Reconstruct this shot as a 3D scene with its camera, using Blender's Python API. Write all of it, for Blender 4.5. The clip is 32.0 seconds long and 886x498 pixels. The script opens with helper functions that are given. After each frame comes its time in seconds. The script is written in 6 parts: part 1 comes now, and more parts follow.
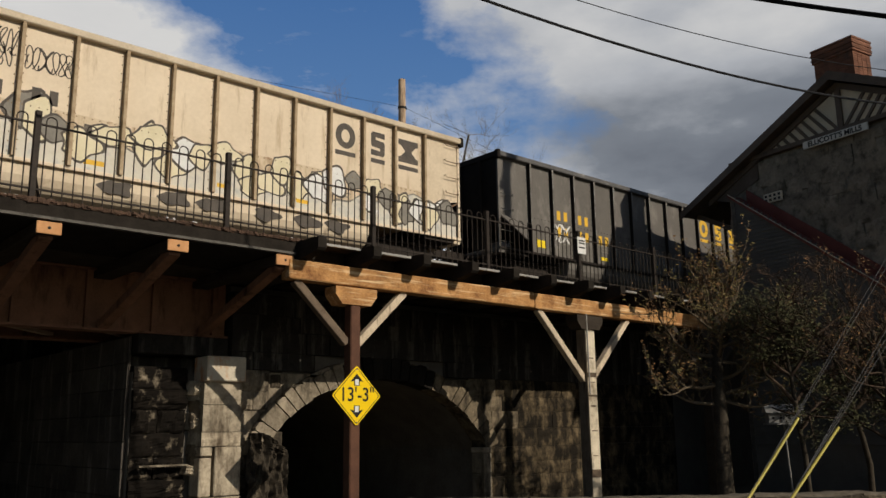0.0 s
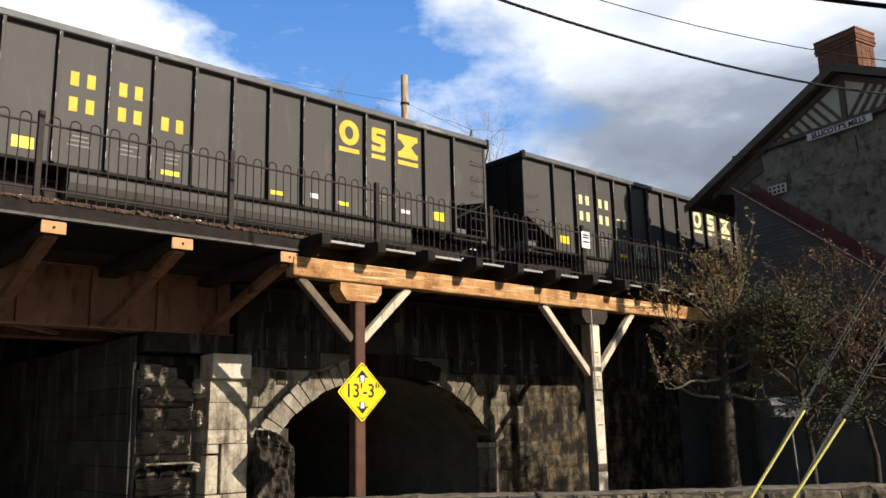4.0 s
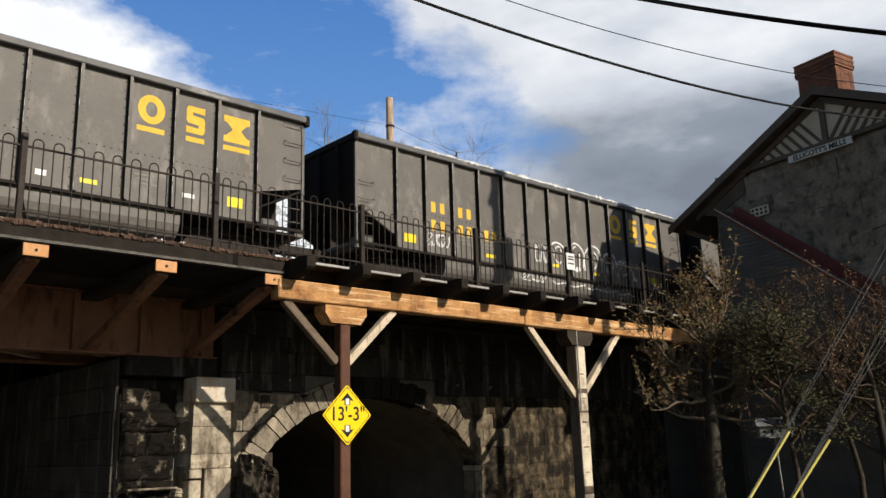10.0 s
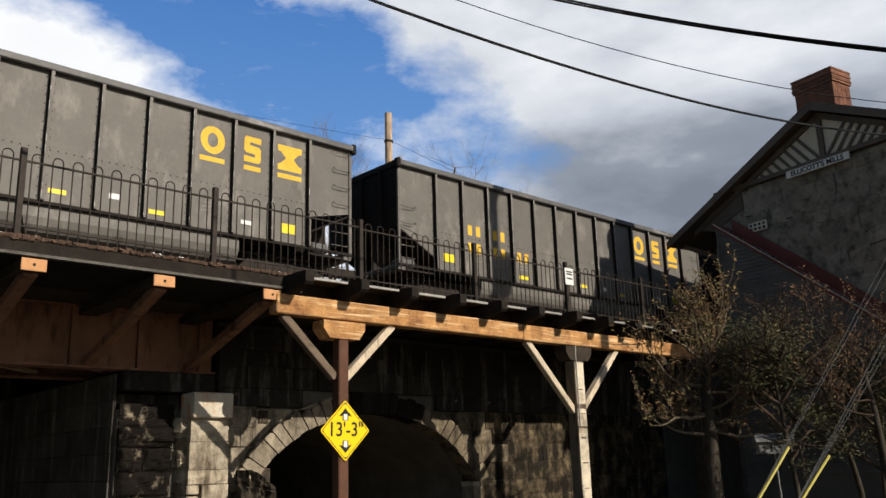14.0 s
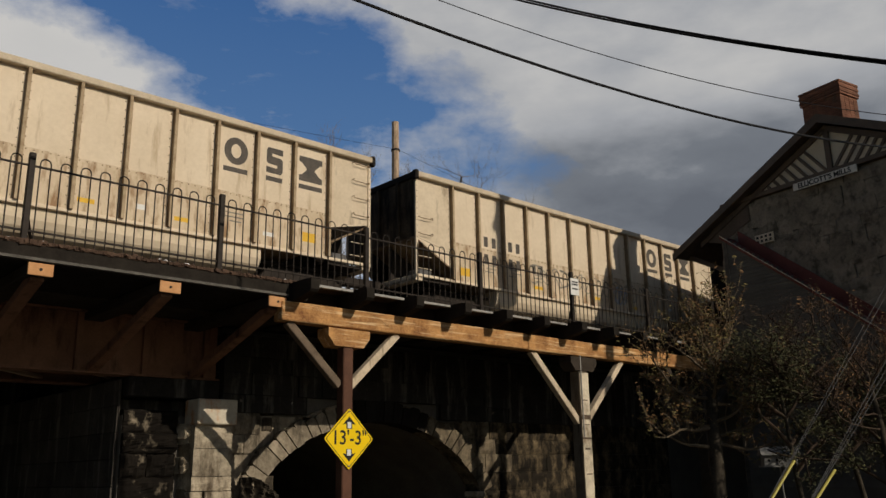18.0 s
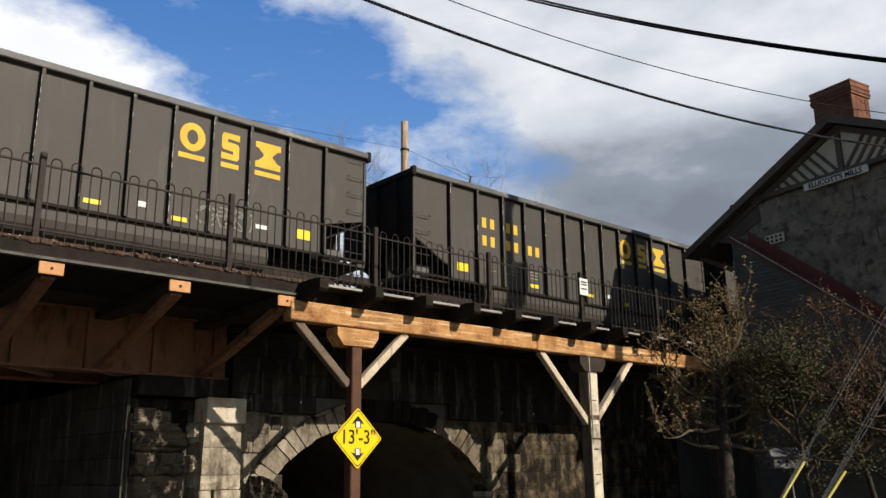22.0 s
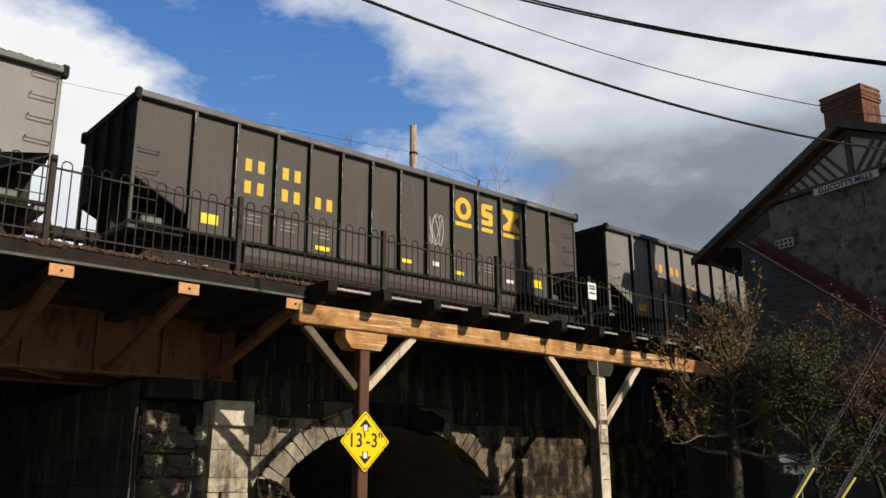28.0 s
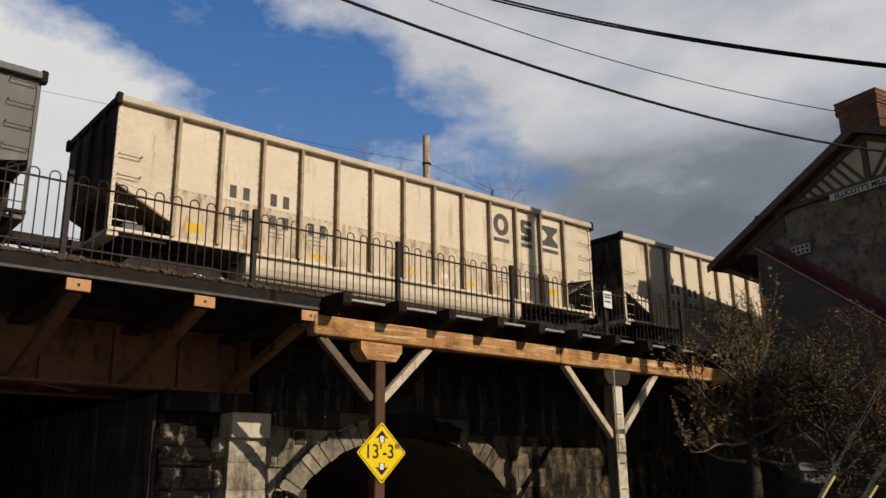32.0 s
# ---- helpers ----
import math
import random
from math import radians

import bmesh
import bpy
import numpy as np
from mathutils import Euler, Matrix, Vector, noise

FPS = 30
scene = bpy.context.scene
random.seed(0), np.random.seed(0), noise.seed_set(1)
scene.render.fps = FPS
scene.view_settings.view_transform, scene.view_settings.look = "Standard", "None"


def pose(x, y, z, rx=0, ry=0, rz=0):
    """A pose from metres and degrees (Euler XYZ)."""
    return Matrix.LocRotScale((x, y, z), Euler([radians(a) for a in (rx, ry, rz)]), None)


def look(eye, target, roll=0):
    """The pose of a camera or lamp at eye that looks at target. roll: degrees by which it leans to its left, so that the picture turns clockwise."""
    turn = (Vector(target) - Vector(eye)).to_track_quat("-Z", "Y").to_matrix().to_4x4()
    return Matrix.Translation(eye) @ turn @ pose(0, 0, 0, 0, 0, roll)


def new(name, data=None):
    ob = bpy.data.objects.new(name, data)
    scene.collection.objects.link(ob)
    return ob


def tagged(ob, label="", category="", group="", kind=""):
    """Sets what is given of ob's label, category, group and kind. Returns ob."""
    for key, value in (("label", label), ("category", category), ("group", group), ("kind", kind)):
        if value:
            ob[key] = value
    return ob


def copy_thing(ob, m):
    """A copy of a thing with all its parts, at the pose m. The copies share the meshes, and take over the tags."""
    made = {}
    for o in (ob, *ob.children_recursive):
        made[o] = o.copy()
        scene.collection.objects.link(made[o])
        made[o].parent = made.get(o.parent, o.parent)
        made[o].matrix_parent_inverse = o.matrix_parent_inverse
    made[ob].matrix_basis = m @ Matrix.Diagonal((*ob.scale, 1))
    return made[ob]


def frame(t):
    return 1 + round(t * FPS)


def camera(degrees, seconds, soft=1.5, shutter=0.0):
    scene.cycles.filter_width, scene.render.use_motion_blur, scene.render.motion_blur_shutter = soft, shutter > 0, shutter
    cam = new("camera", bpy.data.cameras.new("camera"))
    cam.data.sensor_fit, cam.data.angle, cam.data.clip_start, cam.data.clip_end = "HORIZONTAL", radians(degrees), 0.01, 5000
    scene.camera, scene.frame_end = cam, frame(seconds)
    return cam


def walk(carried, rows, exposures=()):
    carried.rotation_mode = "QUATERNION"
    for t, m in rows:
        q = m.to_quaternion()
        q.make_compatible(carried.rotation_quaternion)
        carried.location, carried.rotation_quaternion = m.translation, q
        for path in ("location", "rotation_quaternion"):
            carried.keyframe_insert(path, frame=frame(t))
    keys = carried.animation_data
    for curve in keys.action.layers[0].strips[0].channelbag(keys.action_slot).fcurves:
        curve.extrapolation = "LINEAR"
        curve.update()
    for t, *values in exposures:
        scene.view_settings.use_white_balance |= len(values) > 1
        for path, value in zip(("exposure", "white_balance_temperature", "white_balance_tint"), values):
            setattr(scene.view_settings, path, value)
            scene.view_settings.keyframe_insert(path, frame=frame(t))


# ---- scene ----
# ---- camera: a hand-held camera on one spot beside the road ----
EYE = Vector((-0.709, -0.299, 1.764))
cam = camera(54.88, 32.0)


def aim(yaw, pitch, roll):
    """Yaw from +y towards +x, pitch upwards, in degrees."""
    a, b = radians(yaw), radians(pitch)
    way = Vector((math.sin(a) * math.cos(b), math.cos(a) * math.cos(b), math.sin(b)))
    return look(EYE, EYE + way, roll)


# seconds, yaw, pitch, roll
SWAY = [
    (0, 41.71, 11.96, -0.80), (0.5, 41.73, 12.06, -0.92), (1, 41.77, 12.07, -1.09), (1.5, 41.77, 11.90, -1.30), (2, 41.70, 11.77, -1.43),
    (2.5, 41.59, 11.54, -1.41), (3, 41.43, 11.54, -1.41), (3.5, 41.37, 11.76, -1.33), (5.5, 41.69, 11.18, -1.18), (6, 41.80, 11.31, -1.14),
    (6.5, 41.87, 11.94, -1.29), (7, 42.07, 12.47, -1.44), (7.5, 42.14, 12.62, -1.48), (8, 42.15, 12.17, -1.67), (8.5, 42.17, 12.23, -1.75),
    (9, 42.50, 12.20, -1.67), (9.5, 42.58, 12.59, -1.61), (10, 42.48, 13.12, -1.64), (10.5, 42.41, 13.59, -1.50), (11, 42.39, 13.94, -1.71),
    (11.5, 42.37, 14.15, -1.83), (12, 42.31, 14.22, -1.91), (12.5, 42.29, 14.14, -2.08), (13, 42.36, 14.02, -2.07), (13.5, 42.48, 14.12, -1.87),
    (14, 42.61, 14.12, -1.64), (14.5, 42.62, 14.08, -1.59), (16.5, 42.23, 14.28, -0.95), (17, 42.17, 14.46, -0.88), (17.5, 42.16, 14.65, -0.95),
    (18, 42.23, 14.73, -0.97), (18.5, 42.16, 14.73, -0.88), (19, 42.08, 14.83, -0.80), (19.5, 42.03, 14.92, -0.96), (20, 41.94, 14.82, -0.93),
    (20.5, 41.87, 14.83, -0.71), (21, 41.72, 14.83, -0.74), (21.5, 41.62, 14.76, -0.72), (22, 41.61, 14.72, -0.70), (22.5, 41.59, 14.71, -0.78),
    (23, 41.50, 14.64, -0.80), (23.5, 41.39, 14.47, -0.80), (24, 41.44, 14.28, -0.66), (24.5, 41.42, 14.65, -0.59), (25, 41.53, 14.95, -0.49),
    (25.5, 41.53, 15.37, -0.47), (27.5, 40.98, 14.77, -0.49), (28, 41.04, 14.97, -0.34), (28.5, 40.39, 14.97, -0.08), (29, 39.95, 15.04, -0.19),
    (29.5, 39.84, 15.41, -0.24), (30, 39.96, 15.38, -0.49), (30.5, 39.93, 15.46, -0.38), (31, 39.95, 15.56, -0.46), (31.5, 40.00, 15.65, -0.52),
    (32, 40.05, 15.66, -0.74),
]
# seconds, stops, kelvin, tint: the camera stops down while the pale cars fill its view
EXPOSURES = [(t, s, 6260 - 380 * s, 10) for t, s in (
    (0, -0.62), (0.4, -0.45), (1, 0.0), (2, 0.34), (3, 0.38), (5.5, 0.40), (6, 0.36), (6.4, -0.35), (7, -0.78), (7.5, -0.45), (8, -0.02), (9, 0.21), (10, 0.04), (14, 0.0),
    (16.5, -0.02), (17, -0.14), (17.5, -0.75), (18, -0.85), (19, -0.72), (20, -0.40), (20.6, -0.10), (21, 0.02), (22, 0.02), (24, -0.06), (25, -0.22), (25.6, -0.5), (26.6, -0.4), (27.5, -0.1),
    (28, -0.08), (29, 0.02), (30, 0.0), (31, 0.02), (31.5, -0.15), (32, -0.49))]
walk(cam, [(t, aim(a, b, c)) for t, a, b, c in SWAY], EXPOSURES)

# ---- world, sun ----
SUN_WAY = Vector((-0.69, 3.30, -1.72)).normalized()
world = bpy.data.worlds.new("world")
scene.world = world
world.use_nodes = True
wn, wl = world.node_tree.nodes, world.node_tree.links
sky = wn.new("ShaderNodeTexSky")
sky.sky_type, sky.sun_disc = "NISHITA", False
sky.sun_elevation = math.asin(-SUN_WAY.z)
sky.sun_rotation = math.atan2(-SUN_WAY.x, -SUN_WAY.y)
sky.air_density, sky.dust_density, sky.ozone_density = 1.0, 0.6, 2.0
wl.new(sky.outputs[0], wn["Background"].inputs[0])
wn["Background"].inputs[1].default_value = 0.064
sun = new("sun", bpy.data.lights.new("sun", "SUN"))
sun.data.energy, sun.data.angle, sun.data.color = 5.0, radians(0.5), (1.0, 0.89, 0.74)
sun.matrix_world = look((0, 0, 60), Vector((0, 0, 60)) + SUN_WAY)

# ---- materials ----


def mat(name, dark, light, rough=0.8, metal=0.0, scale=2.0, fine=30.0, bump=0.2, streak=0.0, stain=None, stain_at=0.6, vary=0.0, spec=0.2, axis=2, fixed=False, pitch=3.0):
    """A procedural surface: two scales of noise between two colours, optional running stains, relief, a shift from piece to piece."""
    m = bpy.data.materials.new(name)
    m.use_nodes = True
    n, l = m.node_tree.nodes, m.node_tree.links
    b = n["Principled BSDF"]
    tc = n.new("ShaderNodeTexCoord")
    info = n.new("ShaderNodeObjectInfo")
    shift = n.new("ShaderNodeVectorMath")
    shift.operation = "ADD"
    l.new(tc.outputs["Object"], shift.inputs[0])
    l.new(info.outputs["Location"], shift.inputs[1])
    where = (shift if vary else tc).outputs["Vector" if vary else "Object"]
    if fixed:  # laid over the whole wall, across its stones
        where = n.new("ShaderNodeNewGeometry").outputs["Position"]
    big, small = n.new("ShaderNodeTexNoise"), n.new("ShaderNodeTexNoise")
    for tex, s, d in ((big, scale, 5), (small, fine, 4)):
        tex.inputs["Scale"].default_value, tex.inputs["Detail"].default_value = s, d
        tex.inputs["Roughness"].default_value = 0.62
        l.new(where, tex.inputs["Vector"])
    mixf = n.new("ShaderNodeMix")
    mixf.inputs[0].default_value = 0.35
    l.new(big.outputs[0], mixf.inputs[2])
    l.new(small.outputs[0], mixf.inputs[3])
    ramp = n.new("ShaderNodeValToRGB")
    ramp.color_ramp.elements[0].position, ramp.color_ramp.elements[1].position = 0.32, 0.68
    ramp.color_ramp.elements[0].color, ramp.color_ramp.elements[1].color = (*dark, 1), (*light, 1)
    l.new(mixf.outputs[0], ramp.inputs[0])
    colour = ramp.outputs[0]
    if stain:
        stretch = n.new("ShaderNodeMapping")
        pull = [pitch] * 3
        pull[axis] = pitch / streak if streak else pitch
        stretch.inputs["Scale"].default_value = pull
        run = n.new("ShaderNodeTexNoise")
        run.inputs["Scale"].default_value, run.inputs["Detail"].default_value = 1.0, 6
        run.inputs["Roughness"].default_value = 0.65
        l.new(where, stretch.inputs[0])
        l.new(stretch.outputs[0], run.inputs["Vector"])
        sr = n.new("ShaderNodeValToRGB")
        sr.color_ramp.elements[0].position, sr.color_ramp.elements[1].position = stain_at - 0.06, stain_at + 0.12
        l.new(run.outputs[0], sr.inputs[0])
        over = n.new("ShaderNodeMix")
        over.data_type = "RGBA"
        l.new(sr.outputs[0], over.inputs[0])
        l.new(colour, over.inputs[6])
        over.inputs[7].default_value = (*stain, 1)
        colour = over.outputs[2]
    if vary:
        hsv = n.new("ShaderNodeHueSaturation")
        span = n.new("ShaderNodeMapRange")
        span.inputs[3].default_value, span.inputs[4].default_value = 1 - vary, 1 + vary
        l.new(info.outputs["Random"], span.inputs[0])
        l.new(span.outputs[0], hsv.inputs["Value"])
        l.new(colour, hsv.inputs["Color"])
        colour = hsv.outputs[0]
    l.new(colour, b.inputs["Base Color"])
    rr = n.new("ShaderNodeMapRange")
    rr.inputs[3].default_value, rr.inputs[4].default_value = max(0.05, rough - 0.12), min(1.0, rough + 0.12)
    l.new(small.outputs[0], rr.inputs[0])
    l.new(rr.outputs[0], b.inputs["Roughness"])
    b.inputs["Metallic"].default_value = metal
    b.inputs["Specular IOR Level"].default_value = spec
    if bump:
        bp = n.new("ShaderNodeBump")
        bp.inputs["Strength"].default_value, bp.inputs["Distance"].default_value = bump, 0.02
        l.new(mixf.outputs[0], bp.inputs["Height"])
        l.new(bp.outputs[0], b.inputs["Normal"])
    return m


M_BLACK = mat("black_car_paint", (0.108, 0.099, 0.087), (0.162, 0.149, 0.132), 0.58, 0.0, 0.9, 14, 0.04, 2.2, (0.225, 0.207, 0.183), 0.585, pitch=2.2, spec=0.25)
M_BLACK_NEW = mat("newer_black_car_paint", (0.060, 0.053, 0.045), (0.083, 0.075, 0.064), 0.6, 0.0, 0.5, 14, 0.03, 5.0, (0.098, 0.088, 0.075), 0.62, spec=0.22)
M_FADED = mat("faded_grey_car_paint", (0.155, 0.146, 0.132), (0.235, 0.222, 0.202), 0.55, 0.0, 0.7, 14, 0.04, 5.0, (0.20, 0.188, 0.168), 0.60, spec=0.3)
# deep black that also stands in for shade on rib sides and car ends
M_BLACK_RIB = mat("black_paint_and_rib_shade", (0.016, 0.013, 0.012), (0.032, 0.027, 0.023), 0.8, 0.0, 2.0, 25, 0.08, 5.0, (0.06, 0.045, 0.035), 0.70, spec=0.08)
M_TAN = mat("tan_car_paint", (0.63, 0.52, 0.375), (0.77, 0.655, 0.495), 0.6, 0.0, 0.6, 12, 0.05, 6.0, (0.42, 0.31, 0.19), 0.63)
M_TAN_FRONT = mat("rust_worn_tan_rib", (0.24, 0.165, 0.092), (0.52, 0.41, 0.27), 0.7, 0.0, 3.0, 25, 0.12, 5.0, (0.66, 0.55, 0.40), 0.58)
M_TAN_LOW = mat("rust_streaked_tan_paint", (0.52, 0.41, 0.275), (0.71, 0.59, 0.43), 0.65, 0.0, 0.9, 12, 0.05, 3.5, (0.30, 0.185, 0.098), 0.555, pitch=5.0)
# rust on the tan ribs, with the shade of their sides in the colour
M_TAN_RIB = mat("tan_rib_rust_and_shade", (0.13, 0.085, 0.05), (0.33, 0.25, 0.15), 0.75, 0.0, 3.0, 25, 0.15, 6.0, (0.10, 0.05, 0.03), 0.55)
# the pale streaks along the chord are painted sun glints
M_CHORD_DARK = mat("dark_top_chord_glints", (0.068, 0.066, 0.064), (0.125, 0.121, 0.117), 0.55, 0.0, 2.0, 20, 0.05, 4.0, (0.36, 0.345, 0.32), 0.66, spec=0.35, axis=0)
M_CHORD_TAN = mat("tan_top_chord", (0.45, 0.37, 0.26), (0.66, 0.56, 0.42), 0.65, 0.0, 2.0, 20, 0.05)
M_TRUCK = mat("greasy_truck_steel", (0.012, 0.010, 0.009), (0.045, 0.035, 0.028), 0.7, 0.3, 4.0, 30, 0.2)
M_YELLOW = mat("yellow_stencil", (0.62, 0.36, 0.03), (0.82, 0.52, 0.06), 0.6, 0, 3, 40, 0.0, 1.0, (0.12, 0.09, 0.04), 0.72)
M_ORANGE = mat("orange_stencil", (0.60, 0.27, 0.05), (0.76, 0.40, 0.09), 0.6, 0, 3, 40, 0.0, 1.0, (0.16, 0.13, 0.09), 0.70)
M_BRIGHT = mat("yellow_reflector", (0.80, 0.58, 0.02), (0.90, 0.68, 0.04), 0.4, 0, 3, 30, 0.0)
M_PALE = mat("pale_yellow_stencil", (0.66, 0.56, 0.24), (0.80, 0.72, 0.40), 0.6, 0, 3, 40, 0.0)
M_DARKLET = mat("dark_stencil", (0.06, 0.055, 0.05), (0.13, 0.11, 0.09), 0.7, 0, 3, 40, 0.0, 1.0, (0.40, 0.33, 0.24), 0.70)
M_WHITE = mat("white_paint_marks", (0.60, 0.60, 0.58), (0.80, 0.80, 0.78), 0.6, 0, 3, 40, 0.0)
M_CREAM = mat("cream_spray", (0.62, 0.55, 0.36), (0.76, 0.69, 0.50), 0.7, 0, 3, 40, 0.0)
M_PALE_CREAM = mat("pale_cream_ground_coat", (0.56, 0.52, 0.43), (0.70, 0.66, 0.57), 0.7, 0, 3, 40, 0.0, 1.0, (0.42, 0.42, 0.40), 0.56)
M_PALE_GREY = mat("pale_grey_spray", (0.34, 0.34, 0.33), (0.50, 0.50, 0.48), 0.7, 0, 3, 40, 0.0)
M_GREY_TAG = mat("grey_spray", (0.16, 0.15, 0.13), (0.28, 0.26, 0.22), 0.7, 0, 3, 40, 0.0)
M_BUFF_TAG = mat("buff_spray", (0.50, 0.38, 0.12), (0.66, 0.52, 0.22), 0.7, 0, 3, 40, 0.0)
M_BLUE_TAG = mat("blue_spray", (0.20, 0.24, 0.34), (0.34, 0.38, 0.46), 0.7, 0, 3, 40, 0.0)
# grain colours with the cream tones raised to imitate strong sun on the beam
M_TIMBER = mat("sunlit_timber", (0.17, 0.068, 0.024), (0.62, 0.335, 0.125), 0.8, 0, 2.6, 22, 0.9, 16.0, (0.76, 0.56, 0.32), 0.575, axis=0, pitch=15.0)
M_TIMBER_END = mat("orange_end_grain", (0.46, 0.22, 0.09), (0.62, 0.34, 0.16), 0.8, 0, 5.0, 60, 0.3)
M_TIMBER_GREY = mat("weathered_grey_timber", (0.40, 0.325, 0.225), (0.74, 0.615, 0.455), 0.85, 0, 3.0, 30, 0.5, 8.0, (0.20, 0.155, 0.11), 0.60, pitch=9.0)
M_TAR = mat("tarred_timber", (0.014, 0.012, 0.010), (0.034, 0.029, 0.024), 0.9, 0, 3.0, 30, 0.4, spec=0.05)
M_TIMBER_DARK = mat("creosoted_timber", (0.030, 0.024, 0.019), (0.070, 0.056, 0.043), 0.85, 0, 3.0, 30, 0.4, spec=0.08)
M_POST_BROWN = mat("brown_post_timber", (0.065, 0.030, 0.019), (0.135, 0.064, 0.039), 0.75, 0, 3.0, 30, 0.3, 6.0, (0.05, 0.025, 0.018), 0.6)
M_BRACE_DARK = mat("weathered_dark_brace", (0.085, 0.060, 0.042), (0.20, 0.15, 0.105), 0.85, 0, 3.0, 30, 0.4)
# darker timber tone that imitates shade on the left face of the shaft
M_POST_TAN = mat("tan_post_timber_in_shade", (0.13, 0.104, 0.074), (0.27, 0.220, 0.158), 0.88, 0, 3.0, 30, 0.5, 8.0, (0.07, 0.054, 0.040), 0.58, pitch=9.0)
M_PEEL = mat("peeling_white_paint", (0.52, 0.44, 0.32), (0.78, 0.70, 0.54), 0.8, 0, 4.0, 30, 0.4, 1.6, (0.24, 0.18, 0.12), 0.56)
M_GIRDER = mat("rusty_girder_paint", (0.17, 0.085, 0.052), (0.31, 0.162, 0.098), 0.75, 0.1, 1.5, 20, 0.2, 4.0, (0.05, 0.025, 0.015), 0.6)
# bracing paint lightened to stand in for light bounced off the road
M_UNDER = mat("bounce_lit_bracing", (0.32, 0.22, 0.15), (0.50, 0.36, 0.25), 0.85, 0, 3.0, 30, 0.2)
M_RUST = mat("rusty_debris", (0.030, 0.019, 0.014), (0.135, 0.084, 0.057), 0.9, 0.0, 5.0, 40, 0.6)
M_IRON = mat("fence_iron", (0.017, 0.014, 0.012), (0.046, 0.036, 0.029), 0.65, 0.3, 8.0, 60, 0.1)
M_STEEL_EDGE = mat("galvanised_edge", (0.24, 0.235, 0.22), (0.42, 0.40, 0.37), 0.5, 0.3, 6.0, 40, 0.1)
M_STONE = mat("granite_block", (0.20, 0.165, 0.12), (0.58, 0.50, 0.37), 0.9, 0, 3.2, 18, 0.9, 3.5, (0.075, 0.055, 0.036), 0.535, vary=0.18, fixed=True)
M_SOOT_SHADE = mat("sooty_stone_deck_shade", (0.012, 0.0105, 0.009), (0.028, 0.0245, 0.021), 0.95, 0, 1.6, 14, 1.0, 1.6, (0.06, 0.05, 0.04), 0.70, vary=0.2, spec=0.05, fixed=True)
M_MOTTLE = mat("lichened_stone", (0.030, 0.022, 0.013), (0.205, 0.155, 0.090), 0.95, 0, 3.4, 18, 1.0, 2.0, (0.014, 0.011, 0.007), 0.44, vary=0.26, fixed=True)
M_STONE_DULL = mat("dull_brown_stone", (0.070, 0.056, 0.038), (0.255, 0.205, 0.135), 0.92, 0, 4.0, 18, 1.0, 3.0, (0.03, 0.024, 0.017), 0.54, vary=0.15, fixed=True)
M_STONE_MID = mat("weathered_arch_stone", (0.13, 0.105, 0.075), (0.38, 0.325, 0.24), 0.9, 0, 3.2, 18, 0.9, 3.5, (0.045, 0.036, 0.025), 0.55, vary=0.15, fixed=True)
M_JOINT = mat("sooty_joint", (0.03, 0.026, 0.022), (0.08, 0.068, 0.055), 0.95, 0, 3.0, 30, 0.5)
M_SOOT = mat("sooty_masonry", (0.085, 0.076, 0.066), (0.17, 0.154, 0.13), 0.95, 0, 1.2, 14, 0.6, 8.0, (0.16, 0.15, 0.13), 0.66)
M_RUNS = mat("dark_stone_with_pale_runs", (0.020, 0.018, 0.016), (0.050, 0.045, 0.039), 0.95, 0, 1.4, 14, 0.9, 9.0, (0.17, 0.155, 0.135), 0.58, vary=0.1, spec=0.05, fixed=True)
M_ABUTMENT = mat("streaked_abutment_stone", (0.040, 0.036, 0.031), (0.105, 0.095, 0.082), 0.95, 0, 1.1, 14, 0.9, 7.0, (0.20, 0.185, 0.16), 0.60, vary=0.18, spec=0.05, fixed=True)
# near-black tone stands in for shade on the pier; pale flakes read as sunlit
M_PATCHY = mat("shade_dark_flaking_stone", (0.005, 0.0045, 0.004), (0.017, 0.014, 0.011), 0.95, 0, 3.0, 14, 1.0, 1.3, (0.30, 0.25, 0.18), 0.63, vary=0.2, spec=0.05, fixed=True)
M_JAMB = mat("fissured_jamb_stone", (0.020, 0.017, 0.013), (0.085, 0.068, 0.048), 0.95, 0, 5.5, 18, 1.0, 7.0, (0.27, 0.22, 0.15), 0.61, vary=0.15, fixed=True)
M_CAPSTONE = mat("stained_cap_stone", (0.46, 0.41, 0.32), (0.68, 0.62, 0.50), 0.9, 0, 2.2, 16, 0.5, 2.0, (0.50, 0.20, 0.06), 0.53)
M_TAN_DIRTY = mat("smudged_tan_paint", (0.54, 0.44, 0.31), (0.74, 0.63, 0.47), 0.65, 0.0, 0.9, 12, 0.05, 4.0, (0.24, 0.18, 0.12), 0.62)
M_LOWSTONE = mat("low_wall_stone", (0.042, 0.033, 0.022), (0.165, 0.133, 0.088), 0.95, 0, 5.0, 22, 1.0, 5.0, (0.030, 0.024, 0.016), 0.53, vary=0.3, fixed=True)
M_COPING = mat("mortar_coping", (0.080, 0.066, 0.048), (0.195, 0.165, 0.122), 0.95, 0, 5.0, 30, 1.0, 1.0, (0.05, 0.044, 0.028), 0.58)
# coal stain, darkened further for the shaded end of the car
M_DIRTY = mat("coal_stained_tan_in_shade", (0.045, 0.032, 0.022), (0.17, 0.125, 0.08), 0.85, 0, 1.5, 14, 0.1, 4.0, (0.02, 0.016, 0.012), 0.5)
